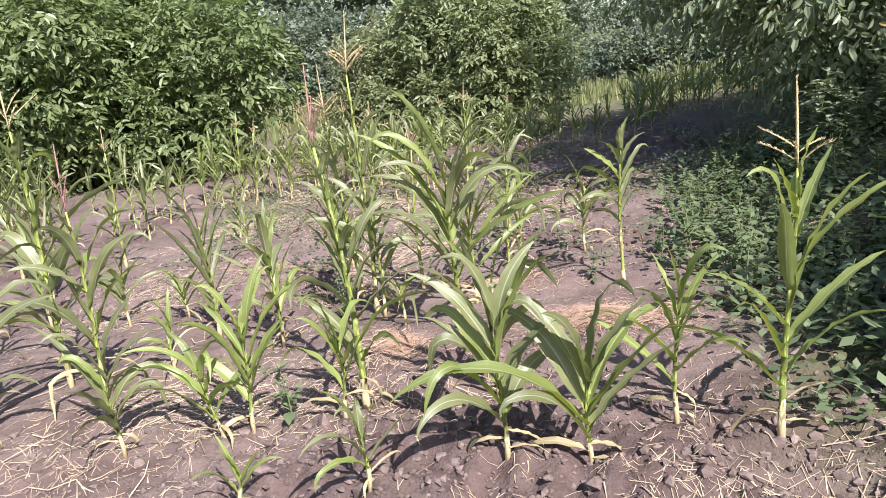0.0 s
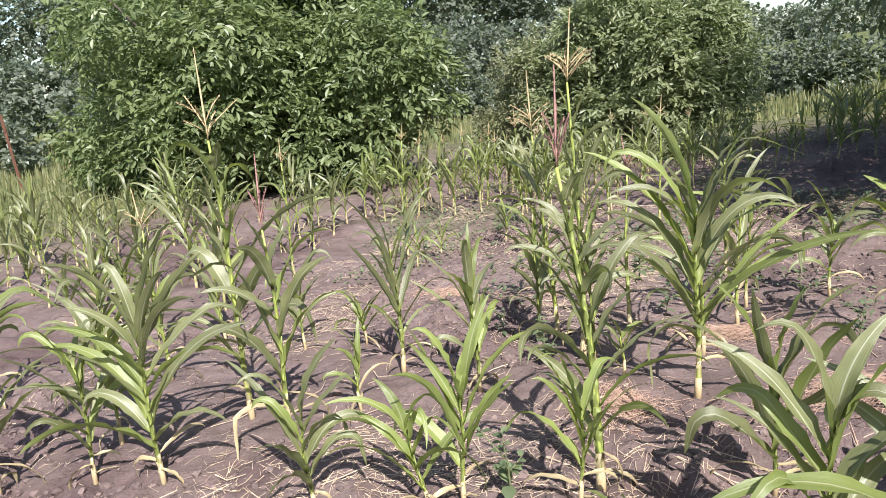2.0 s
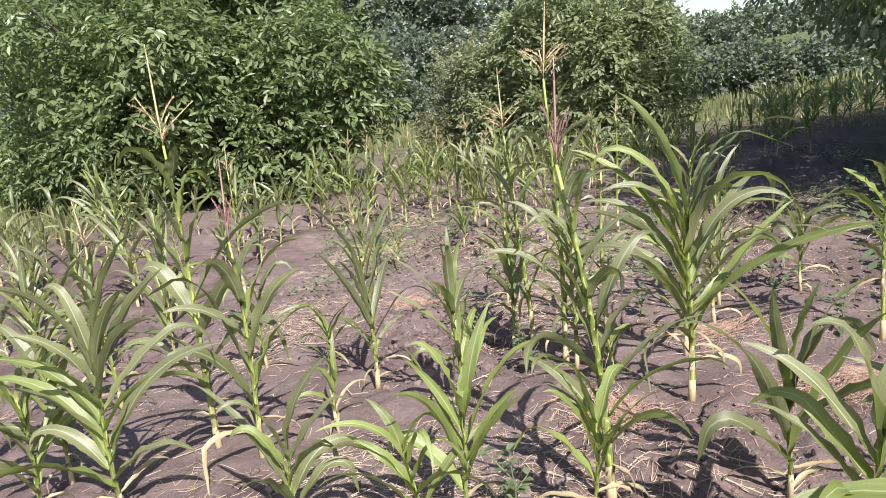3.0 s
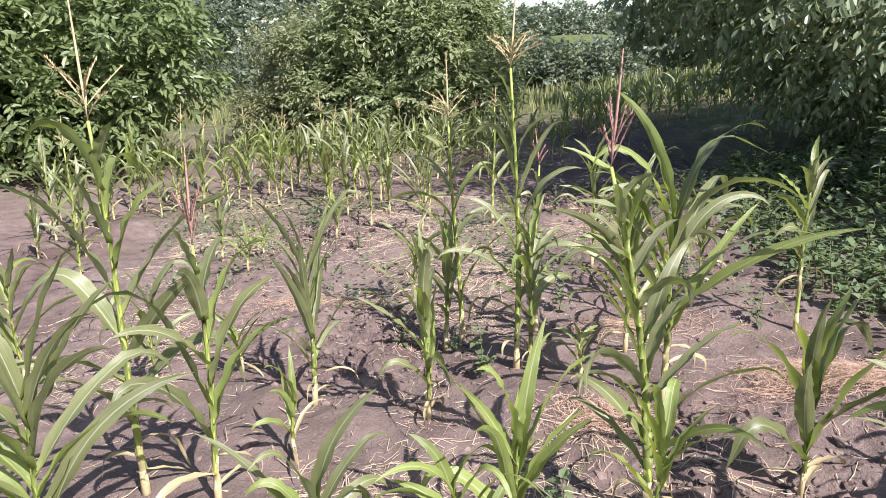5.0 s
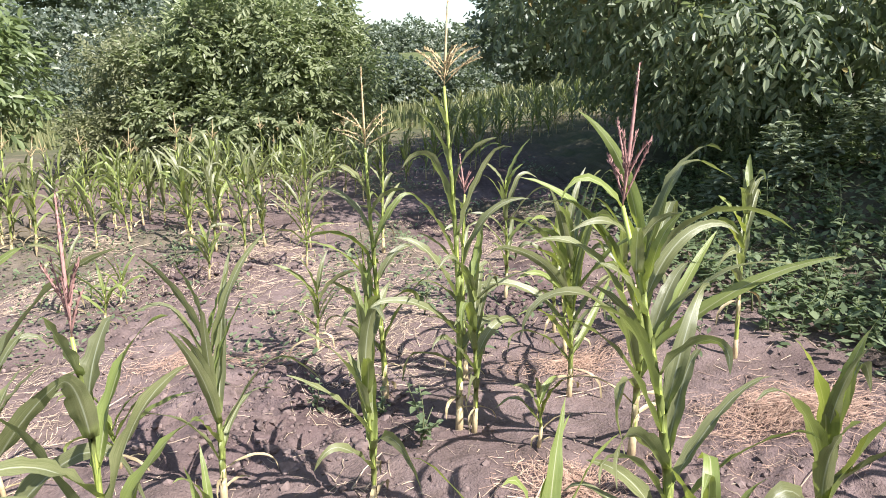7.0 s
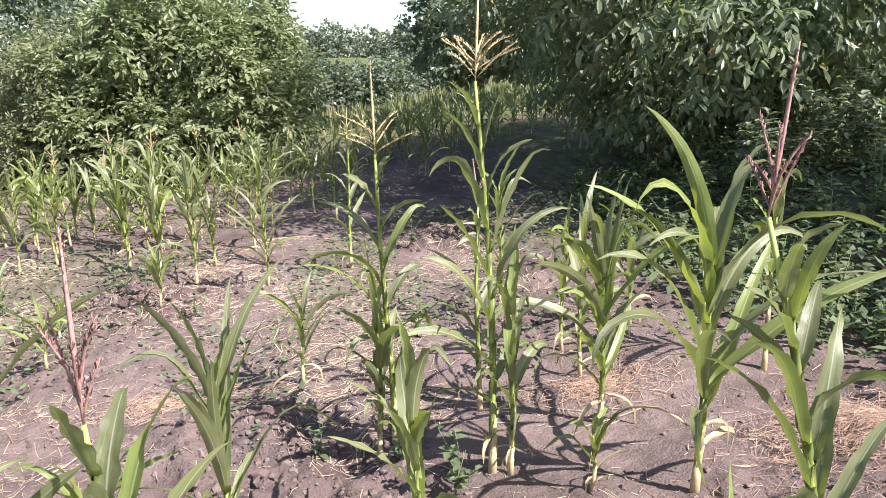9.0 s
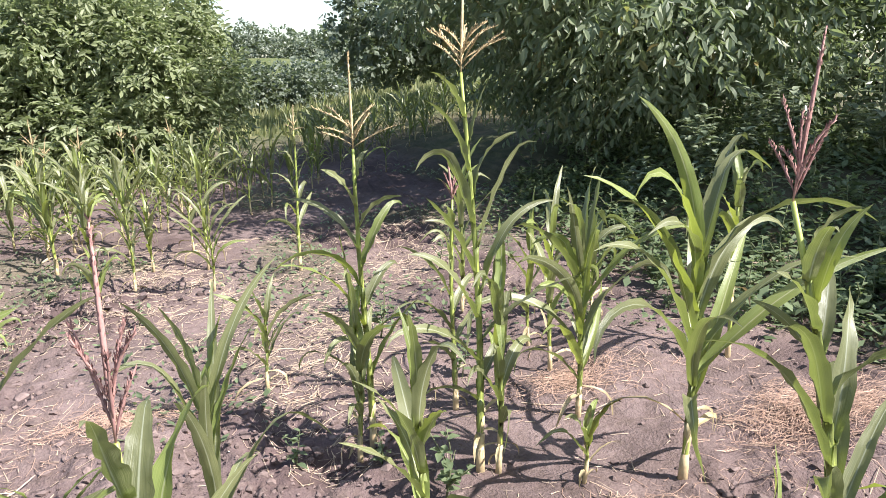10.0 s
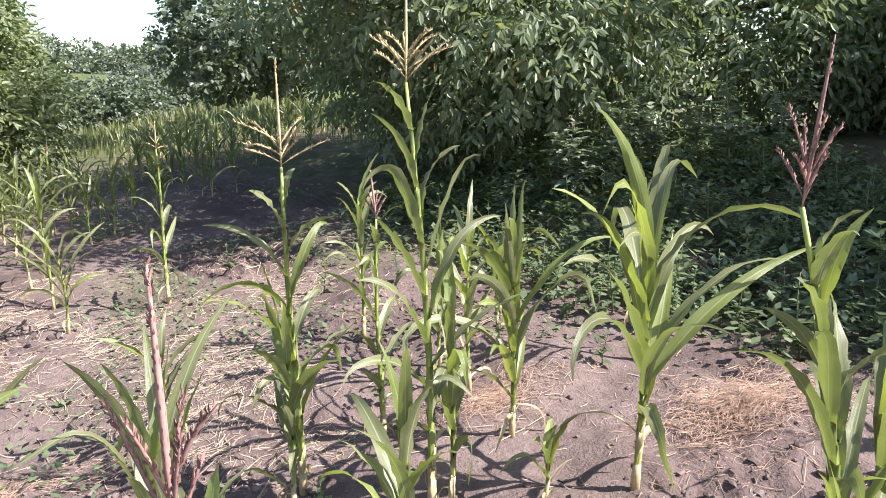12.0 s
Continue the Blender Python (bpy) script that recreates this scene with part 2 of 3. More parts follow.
# ---- corn ----
def blade_data(L, W, az, low, node, r, rise, droop, twist, rng, wave=1.0, n=13):
    """A corn blade: a sheath wrapped round the stalk from low up to node, then the blade, which leaves the stalk at rise
    degrees above level and bends over by droop degrees in all, most of it towards the tip."""
    across = (-1.0, -0.5, 0.0, 0.5, 1.0)
    out = Vector((math.cos(az), math.sin(az), 0))
    side = Vector((-math.sin(az), math.cos(az), 0))
    vs, fs, uv = [], [], []
    for j in range(4):
        q = low.lerp(node, j / 3)
        rr = r * (1.16 + 0.22 * (j / 3) ** 2)
        for k in across:
            a = az + k * (2.9 - 0.9 * (j / 3) ** 2)
            vs.append((q.x + rr * math.cos(a), q.y + rr * math.sin(a), q.z + 0.012 * (1 - abs(k)) * (j == 3)))
            uv.append((0.5 + 0.5 * k, -0.3 + 0.1 * j))
    p = node + out * (r * 1.3)
    ph, fr = rng.uniform(0, 6), rng.uniform(9, 15)
    bend = rng.uniform(1.1, 2.6)
    kink = rng.uniform(0.40, 0.80) if rng.random() < 0.36 else 2.0
    swing = rng.uniform(-0.5, 0.5)
    for i in range(n + 1):
        s = i / n
        ang = radians(rise) - radians(droop) * s ** bend
        if s > kink:
            ang -= radians(min(80, 300 * (s - kink)))
        ang = max(ang, -1.45)
        d = out * math.cos(ang) + Vector((0, 0, 1)) * math.sin(ang)
        d = (d + side * swing * s).normalized()
        up = side.cross(d)
        if up.length < 1e-4:
            up = Vector((0, 0, 1))
        up.normalize()
        if up.z < 0 and ang < 1.5 and ang > -1.5:
            up = -up
        tw = radians(twist) * s
        lat = (side * math.cos(tw) + up * math.sin(tw)).normalized()
        nor = lat.cross(d).normalized()
        if nor.dot(up) < 0:
            nor = -nor
        w = 0.5 * W * (0.58 + 0.42 * min(1.0, s / 0.26)) * max(0.0, 1 - s ** 2.1) ** 0.85
        fold = 0.55 * (1 - s) ** 1.3 + 0.10
        for k in across:
            rip = wave * 0.26 * w * math.sin(s * fr * 2.2 + ph + (1.3 if k > 0 else 0)) * abs(k) ** 2
            vs.append(tuple(p + lat * (w * k) + nor * (abs(k) * w * fold + rip)))
            uv.append((0.5 + 0.5 * k, s))
        p = p + d * (L / n)
    m = len(across)
    for i in range(n + 4):
        for k in range(m - 1):
            a = i * m + k
            fs.append((a, a + 1, a + m + 1, a + m))
    return vs, fs, uv


def tassel_data(top, tall, rng, branches=7, spread=0.5, lean=(0.0, 0.0)):
    pile = Pile()
    lx, ly = lean
    tip = Vector(top) + Vector((lx, ly, tall))
    base = Vector(top)

    def spike(a, b, r, sag=0.0):
        pts, rad = [], []
        for i in range(7):
            s = i / 6
            pts.append(a.lerp(b, s) + Vector((0, 0, -sag * s * s)))
            rad.append(r * (0.35 + 0.65 * min(1, s * 4)) * (1 - 0.75 * s ** 3))
        pile.put(*tube_data(pts, rad, 5))
        # small hanging spikelets along it
        length = (b - a).length
        for j in range(int(length / 0.004)):
            s = rng.uniform(0.12, 1.0)
            q = a.lerp(b, s) + Vector((0, 0, -sag * s * s))
            d = Vector((rng.uniform(-1, 1), rng.uniform(-1, 1), rng.uniform(-0.4, 1))).normalized()
            e = (b - a).normalized() * 0.012 + d * 0.006
            w = d.cross(e).normalized() * 0.0022
            vs = [tuple(q - w), tuple(q + e * 0.5 + d * 0.003), tuple(q + w), tuple(q + e)]
            pile.put(vs, [(0, 2, 3), (0, 1, 3), (1, 2, 3), (0, 2, 1)])

    spike(base, tip, 0.0052)
    branches = round(branches * 1.6)
    for i in range(branches):
        s = 0.02 + 0.24 * i / max(1, branches)
        a = base.lerp(tip, s)
        az = i * 2.4 + rng.uniform(-0.4, 0.4)
        ln = tall * rng.uniform(0.34, 0.60)
        up = rng.uniform(0.5, 1.3)
        d = Vector((math.cos(az) * spread, math.sin(az) * spread, up * (1 - spread * 0.5))).normalized()
        spike(a, a + d * ln, 0.0029, ln * rng.uniform(0.05, 0.4))
    return pile.v, pile.f


CORN_LABELS = {
    "green": "green corn plant with arching blades growing in dry soil",
    "yellow": "yellowing young corn plant with upright blades in dry soil",
    "tassel": "tall green corn plant with a dry buff tassel on top",
    "red": "tall green corn plant with a reddish dry tassel on top",
}


def corn(x, y, h, seed, leaves=9, az=None, look_of="green", tassel=0.0, lean=(0.0, 0.0), long=0.55, wide=0.062, stiff=0.5, foot=0.10,
         branches=7, thick=1.0, z=None, group="corn plants of the plot", dry=3, bare=0.0):
    """A corn plant: stalk, foot, alternate blades, tassel. h: height to the tips of the blades, or of the stalk under a tassel."""
    rng = random.Random(seed)
    az = rng.uniform(0, 6.28) if az is None else radians(az)
    leaves = round(leaves * 1.65)
    root = new("corn_plant")
    if not tassel:
        h = max(0.35 * h, h - 0.60 * long)
    n = 8

    def axis(s):
        return Vector((lean[0] * s ** 1.5 + 0.008 * math.sin(5 * s + seed), lean[1] * s ** 1.5 + 0.008 * math.cos(4 * s + seed), s * h))

    zs = [i / n for i in range(n + 1)]
    r0 = (0.0055 + 0.0065 * min(1.3, h)) * thick
    vs, fs = tube_data([axis(s) + Vector((0, 0, -0.03 if s == 0 else 0)) for s in zs], [r0 * (1 - 0.62 * s) for s in zs], 8)
    part("stalk", mesh_of("stalk", vs, fs, STALK), root)
    vs, fs = tube_data([axis(0.0) + Vector((0, 0, -0.03)), axis(foot * 0.5 / h), axis(foot / h)], [r0 * 1.35, r0 * 1.22, r0 * 1.02], 8)
    part("stalk_foot", mesh_of("stalk_foot", vs, fs, STALK_FOOT), root, "pale reddish dry stalk foot")
    mats = {"yellow": BLADE_YELLOW}
    for i in range(leaves):
        f = i / max(1, leaves - 1)
        s = (0.09 + bare) + (0.89 - bare) * f ** 0.95 if not tassel else (0.07 + bare) + (0.83 - bare) * f ** 1.15
        a = az + math.pi * (i % 2) + rng.uniform(-0.75, 0.75)
        dried = i < dry
        L = 0.88 * long * (0.62 + 0.55 * math.sin(math.pi * (0.15 + 0.7 * f))) * rng.uniform(0.65, 1.15) * (1 - 0.5 * f ** 4 if tassel else 1)
        rise = 52 + 27 * f + 8 * (stiff - 0.5) + rng.uniform(-16, 10)
        droop = (150 - 80 * stiff - 62 * f) * rng.uniform(0.3, 1.6)
        if dried:
            L, rise, droop = L * rng.uniform(0.35, 0.8), rise - rng.uniform(10, 70), droop + rng.uniform(30, 110)
        st = axis(s)
        low = axis(max(0.02, s - rng.uniform(0.07, 0.12) / h))
        mat = BLADE_DRY if dried else mats.get(look_of, BLADE_YELLOW if rng.random() < 0.24 else BLADE)
        vs, fs, uv = blade_data(L, 1.0 * wide * rng.uniform(0.72, 1.15) * (0.45 if dried else 1) * (1 - 0.25 * abs(f - 0.5)), a, low, st, r0 * (1 - 0.62 * s), min(rise, 85), droop, rng.uniform(-100, 100), rng)
        part("leaf", mesh_of("leaf", vs, fs, mat, uv), root, "dried pale straw-coloured blade" if dried else "")
    if tassel:
        st = axis(1.0)
        vs, fs = tassel_data(st, tassel, rng, branches, rng.uniform(0.22, 0.42) if look_of == "red" else rng.uniform(0.5, 0.8), (rng.uniform(-0.03, 0.03), rng.uniform(-0.03, 0.03)))
        part("tassel", mesh_of("tassel", vs, fs, TASSEL_RED if look_of == "red" else TASSEL), root, "dry branching tassel")
    key = look_of if (tassel or look_of == "yellow") else "green"
    if tassel and key == "green":
        key = "tassel"
    tagged(root, CORN_LABELS[key], "corn plant", group)
    root.matrix_basis = pose(x, y, gz(x, y) if z is None else z)
    return root


# ---- ground ----
def spaced(lo, hi, step, far, grow=1.12):
    mid = list(np.arange(lo, hi + step / 2, step))
    d, right, left = step, [], []
    x = mid[-1]
    while x < far:
        d = min(d * grow, 25)
        x += d
        right.append(x)
    d, x = step, mid[0]
    while x > -far:
        d = min(d * grow, 25)
        x -= d
        left.append(x)
    return np.array(left[::-1] + mid + right)


def build_ground():
    xs, ys = spaced(-4.2, 2.6, 0.028, 420), spaced(2.0, 8.2, 0.028, 420)
    X, Y = np.meshgrid(xs, ys)
    Z = ground_height(X, Y)
    nx, ny = len(xs), len(ys)
    verts = np.stack([X.ravel(), Y.ravel(), Z.ravel()], 1)
    i = np.arange(ny - 1)[:, None] * nx + np.arange(nx - 1)[None, :]
    i = i.ravel()
    faces = np.stack([i, i + 1, i + nx + 1, i + nx], 1)
    me = mesh_of("ground", verts.tolist(), faces.tolist(), SOIL)
    far = np.maximum(smooth(12, 22, Y), smooth(7, 12, -X))
    far = np.maximum(far, 0.8 * smooth(1.3, 2.2, X) * smooth(2, 4, Y) * (0.7 + 0.6 * value_noise(X * 2.1, Y * 2.1, 22)))
    patch = smooth(0.05, 0.3, value_noise(X * 1.3, Y * 1.3, 21)) * 0.35 * smooth(6, 9, Y)
    cover = np.clip(np.maximum(far, patch), 0, 1).ravel()
    col = me.color_attributes.new("cover", "FLOAT_COLOR", "POINT")
    data = np.stack([cover, cover, cover, np.ones_like(cover)], 1).astype(np.float32)
    col.data.foreach_set("color", data.ravel())
    dug = 0.9 * smooth(-0.2, 0.3, value_noise(X * 0.8, Y * 0.8, 9) + 0.5 * value_noise(X * 3.3, Y * 3.3, 12) + 0.34 * smooth(-1.2, 0.8, X) - 0.12).ravel()
    col = me.color_attributes.new("dug", "FLOAT_COLOR", "POINT")
    col.data.foreach_set("color", np.stack([dug, dug, dug, np.ones_like(dug)], 1).astype(np.float32).ravel())
    tagged(new("ground", me), "dry cloddy purplish-brown garden soil with straw litter", "ground", kind="structure")


build_ground()


def build_clods():
    rng = np.random.default_rng(5)
    pile = Pile()
    ico = bmesh.new()
    bmesh.ops.create_icosphere(ico, subdivisions=1, radius=1)
    bv = np.array([v.co[:] for v in ico.verts])
    bf = [tuple(v.index for v in f.verts) for f in ico.faces]
    ico.free()
    count = 0
    while count < 13000:
        x, y = rng.uniform(-3.8, 2.4), rng.uniform(2.0, 8.0)
        dense = 0.06 + 0.9 * float(smooth(-0.15, 0.25, value_noise(np.array(x * 0.8), np.array(y * 0.8), 9) + 0.34 * smooth(-1.2, 0.8, x) - 0.12))
        if rng.random() > dense:
            continue
        r = 0.004 + 0.018 * rng.random() ** 2.6 + 0.02 * (rng.random() < 0.025)
        p = bv * (1 + 0.28 * rng.standard_normal((len(bv), 1))) * r * rng.uniform(0.6, 1.3, 3)
        p[:, 2] *= 0.75
        p += (x, y, gz(x, y) + r * 0.15)
        pile.put(p.tolist(), bf)
        count += 1
    ob = new("soil_clods", mesh_of("soil_clods", pile.v, pile.f, CLOD, shade=False))
    tagged(ob, "loose dry purplish-brown soil clods strewn on the ground", "soil clods", kind="stuff")


build_clods()


def straw_strip(pile, rng, x, y, L, w, az, lift=0.003, curl=0.12, n=2):
    """A split straw or leaf shred: a bent ridge of two faces."""
    vs = []
    px, py, a = x, y, az
    rise = rng.uniform(-0.1, 0.35) * L * 0.4
    for i in range(n + 1):
        s = i / n
        zz = gz(px, py) + lift + rise * s
        k = w * 0.5 * (1 - 0.6 * s)
        wx, wy = -math.sin(a) * k, math.cos(a) * k
        vs += [(px + wx, py + wy, zz), (px, py, zz + w * 0.4), (px - wx, py - wy, zz)]
        px, py, a = px + math.cos(a) * L / n, py + math.sin(a) * L / n, a + rng.uniform(-curl, curl) * 2
    fs = []
    for i in range(n):
        b = i * 3
        fs += [(b, b + 1, b + 4, b + 3), (b + 1, b + 2, b + 5, b + 4)]
    pile.put(vs, fs)


def build_straw():
    rng = random.Random(11)
    pile = Pile()
    for _ in range(52000):
        x, y = rng.uniform(-3.8, 2.0), rng.uniform(2.2, 9.0)
        n = float(value_noise(np.array(x * 1.1), np.array(y * 1.1), 31)) + 0.5 * float(value_noise(np.array(x * 3.1), np.array(y * 3.1), 33))
        if rng.random() > 0.06 + 2.3 * max(0, n - 0.04):
            continue
        big = rng.random() < 0.025
        straw_strip(pile, rng, x, y, rng.uniform(0.12, 0.3) if big else rng.uniform(0.02, 0.10), rng.uniform(0.004, 0.009) if big else rng.uniform(0.0015, 0.006), rng.gauss(0.2, 0.9) if big else rng.uniform(0, 6.28), curl=0.3 if big else 0.12)
    ob = new("straw_litter", mesh_of("straw_litter", pile.v, pile.f, STRAW))
    tagged(ob, "pale dry straw and leaf shreds scattered over the soil", "straw litter", kind="stuff")


build_straw()


def straw_heap(x, y, rx, ry, high, n, seed):
    rng = random.Random(seed)
    pile = Pile()
    for _ in range(n):
        a, r = rng.uniform(0, 6.28), abs(rng.gauss(0, 0.55))
        r *= 0.75 + 0.5 * (0.5 + float(value_noise(np.array(x * 7 + math.cos(a) * 2.0), np.array(y * 7 + math.sin(a) * 2.0), seed)))
        px, py = x + math.cos(a) * rx * r, y + math.sin(a) * ry * r
        straw_strip(pile, rng, px, py, rng.uniform(0.02, 0.11), rng.uniform(0.0012, 0.004), rng.uniform(0, 6.28), 0.004 + high * max(0, 1 - r * r) * rng.random(), 0.5)
    ob = new("straw_heap", mesh_of("straw_heap", pile.v, pile.f, STRAW_RED))
    tagged(ob, "flat heap of reddish-buff dry weed straw on the soil", "straw heap", kind="stuff")


# ---- trees ----
def sprays(lobes, count, leaflets, rachis, size, aspect, hang, seed, zmin, drop=0.0, shell=(0.72, 1.08), fine=True):
    """Leaf sprays on the lobes of a crown: verts and faces. hang: how far twigs bend down; drop: how far the leaves hang from them."""
    rng = np.random.default_rng(seed)
    C = np.array([l[0] for l in lobes])
    R = np.array([l[1] for l in lobes])
    area = (R ** 2).sum(1)
    pick = rng.choice(len(lobes), count, p=area / area.sum())
    d = rng.standard_normal((count, 3))
    d /= np.linalg.norm(d, axis=1, keepdims=True)
    rad = rng.uniform(shell[0], shell[1], (count, 1))
    pos = C[pick] + d * R[pick] * rad
    keep = pos[:, 2] > zmin
    pos, d = pos[keep], d[keep]
    n = len(pos)
    out = d + 0.5 * rng.standard_normal((n, 3))
    out[:, 2] -= hang
    out /= np.linalg.norm(out, axis=1, keepdims=True)
    up = np.tile((0.0, 0.0, 1.0), (n, 1)) + 0.7 * d + 0.35 * rng.standard_normal((n, 3))
    side = np.cross(up, out)
    side /= np.linalg.norm(side, axis=1, keepdims=True) + 1e-9
    nor = np.cross(out, side)
    allv = []
    for k in range(leaflets):
        s = (k + 0.6) / leaflets
        sgn = 1 if k % 2 else -1
        tip = k == leaflets - 1
        base = pos + out * rachis * s
        base[:, 2] -= (drop * 0.16 * rachis) * s * s
        way = (out * (1.0 if tip else 0.45) + side * (0 if tip else sgn * 0.9) + 0.25 * rng.standard_normal((n, 3)))
        way[:, 2] -= hang * 0.9 + drop
        way /= np.linalg.norm(way, axis=1, keepdims=True)
        nn = nor + 0.45 * rng.standard_normal((n, 3))
        lat = np.cross(nn, way)
        lat /= np.linalg.norm(lat, axis=1, keepdims=True) + 1e-9
        nn = np.cross(way, lat)
        L = size * rng.uniform(0.7, 1.2, (n, 1))
        w = L * aspect * 0.5
        if fine:
            a, b = base + way * L * 0.28, base + way * L * 0.66 - nn * L * 0.03
            end = base + way * L - nn * L * 0.12
            allv.append(np.stack([base, a + lat * w * 0.85 + nn * w * 0.3, b + lat * w * 0.9 + nn * w * 0.3, end, b - lat * w * 0.9 + nn * w * 0.3, a - lat * w * 0.85 + nn * w * 0.3], 1))
        else:
            mid = base + way * L * 0.45
            allv.append(np.stack([base, mid + lat * w + nn * w * 0.3, base + way * L - nn * L * 0.12, mid - lat * w + nn * w * 0.3], 1))
    m = 6 if fine else 4
    V = np.concatenate(allv, 0).reshape(-1, 3)
    q = np.arange(len(V) // m) * m
    if fine:
        F = np.concatenate([np.stack([q, q + 1, q + 2, q + 3], 1), np.stack([q, q + 3, q + 4, q + 5], 1)], 0)
    else:
        F = np.concatenate([np.stack([q, q + 1, q + 2], 1), np.stack([q, q + 2, q + 3], 1)], 0)
    return V, F


def crown_lobes(c, r, k, seed, size=0.42, low=-0.8):
    rng = np.random.default_rng(seed)
    c, r = np.array(c), np.array(r)
    lobes = [(c, r * 0.62)]
    for _ in range(k):
        d = rng.standard_normal(3)
        d /= np.linalg.norm(d)
        d[2] = max(d[2], low)
        s = size * rng.uniform(0.6, 1.25)
        lobes.append((c + d * r * rng.uniform(0.62, 0.98), r.mean() * s * np.array([1, 1, 0.8]) * rng.uniform(0.7, 1.1, 3)))
    return lobes


def tree(name, label, x, y, crown, r, k, count, leaflets, rachis, size, aspect, hang, mat, seed, trunk=0.14, category="tree", size_lobe=0.42, zlow=0.15, group="", limbs=9, extra=(), drop=0.0):
    z0 = float(base_height(x, y))
    root = new(name)
    root.matrix_basis = pose(x, y, z0)
    lobes = crown_lobes((crown[0], crown[1], crown[2]), r, k, seed, size_lobe) + [(np.array(c), np.array(q)) for c, q in extra]
    V, F = sprays(lobes, count, leaflets, rachis, size, aspect, hang, seed, zlow, drop)
    part("crown", mesh_of("crown", V.tolist(), F.tolist(), mat, shade=False), root)
    rng = random.Random(seed)
    pts = [(0, 0, -0.1), (crown[0] * 0.2, crown[1] * 0.2, crown[2] * 0.35), (crown[0] * 0.7, crown[1] * 0.7, crown[2] * 0.8), (crown[0], crown[1], crown[2] + r[2] * 0.5)]
    part("trunk", mesh_of("trunk", *tube_data(pts, [trunk, trunk * 0.85, trunk * 0.6, trunk * 0.15], 9), BARK), root)
    for i in range(limbs):
        lobe = lobes[1 + (i * 5) % (len(lobes) - 1)][0]
        a = Vector(pts[1]).lerp(Vector(pts[2]), rng.uniform(0.0, 1.0))
        b = Vector(lobe)
        mid = a.lerp(b, 0.5) + Vector((rng.uniform(-0.2, 0.2), rng.uniform(-0.2, 0.2), rng.uniform(-0.1, 0.3)))
        end = a.lerp(b, 1.25)
        part("limb", mesh_of("limb", *tube_data([a, mid, b, end], [trunk * 0.45, trunk * 0.32, trunk * 0.2, trunk * 0.05], 6), BARK), root)
    return tagged(root, label, category, group)


tree("walnut_tree", "bushy young walnut tree with dense green leaves to the ground", -9.8, 11.7, (0, 0, 2.3), (3.7, 2.6, 2.5), 60, 13500, 7, 0.32, 0.155, 0.42, 0.2, WALNUT, 3, 0.12, size_lobe=0.36,
     extra=[((2.6, -0.6, 0.9), (1.3, 1.1, 0.9)), ((-2.4, -0.8, 1.0), (1.4, 1.1, 1.0)), ((0.4, -1.6, 0.9), (1.6, 0.9, 0.9)), ((3.2, 0.2, 1.9), (1.0, 1.0, 0.9))])
tree("orchard_tree", "rounded light green young tree behind the corn plot", -2.65, 14.6, (0, 0, 1.75), (1.55, 1.6, 1.55), 40, 6500, 7, 0.26, 0.12, 0.42, 0.15, MIDTREE, 7, 0.09, size_lobe=0.36,
     extra=[((-0.9, -0.9, 0.8), (0.9, 0.8, 0.7)), ((1.0, -0.4, 0.9), (0.9, 0.9, 0.8)), ((0.0, -1.1, 0.7), (1.0, 0.7, 0.7))])
tree("orchard_tree", "dull olive-green bushy tree behind the corn plot", -4.75, 15.0, (0, 0, 1.35), (1.05, 1.3, 1.35), 30, 4200, 6, 0.22, 0.09, 0.42, 0.1, OLIVE, 8, 0.08, size_lobe=0.38,
     extra=[((0.3, -0.7, 0.5), (0.9, 0.7, 0.6)), ((-0.5, -0.3, 0.6), (0.8, 0.8, 0.7))])
tree("cherry_tree", "large shaded cherry tree with drooping dull green leaves", 5.2, 10.6, (0, 0, 2.95), (3.7, 3.6, 3.2), 64, 12500, 9, 0.42, 0.112, 0.42, 0.12, CHERRY, 13, 0.2, size_lobe=0.28, zlow=0.25, drop=0.5,
     extra=[((-2.6, -2.6, 1.6), (1.3, 1.1, 0.7)), ((-0.6, -3.2, 1.6), (1.6, 1.0, 0.8)), ((1.6, -3.2, 1.5), (1.7, 1.1, 0.8)), ((-3.2, -1.0, 2.0), (1.2, 1.3, 0.6)), ((-3.7, -1.9, 2.4), (1.0, 0.9, 0.4)), ((-3.9, -0.4, 2.7), (1.1, 0.9, 0.5)), ((-3.6, -2.4, 1.75), (0.8, 0.6, 0.3)), ((-3.9, -1.3, 1.7), (0.8, 0.6, 0.3)), ((-3.9, -2.7, 2.15), (0.9, 0.5, 0.14)), ((-4.1, -1.6, 2.75), (0.9, 0.5, 0.14)), ((-3.0, -3.1, 1.55), (0.9, 0.5, 0.14)), ((-3.4, -3.0, 2.9), (0.8, 0.5, 0.14)), ((-1.8, -2.2, 0.9), (1.3, 1.1, 0.7)), ((0.2, -2.6, 0.9), (1.6, 1.0, 0.8)), ((2.4, -2.6, 0.9), (1.7, 1.1, 0.8)), ((-2.4, -0.6, 1.0), (1.1, 1.3, 0.6))])
tree("cherry_tree", "tall leafy cherry tree beside the plot, in deep shade", 8.8, 5.6, (0, 0, 1.9), (2.6, 2.8, 1.9), 44, 5200, 9, 0.44, 0.14, 0.42, 0.12, CHERRY, 17, 0.2, size_lobe=0.30, zlow=0.2, drop=0.5,
     extra=[((-1.8, 0.8, 1.3), (1.3, 1.4, 0.7)), ((-1.6, -1.4, 1.3), (1.2, 1.3, 0.7)), ((0.5, 2.0, 1.2), (1.4, 1.4, 0.8))])
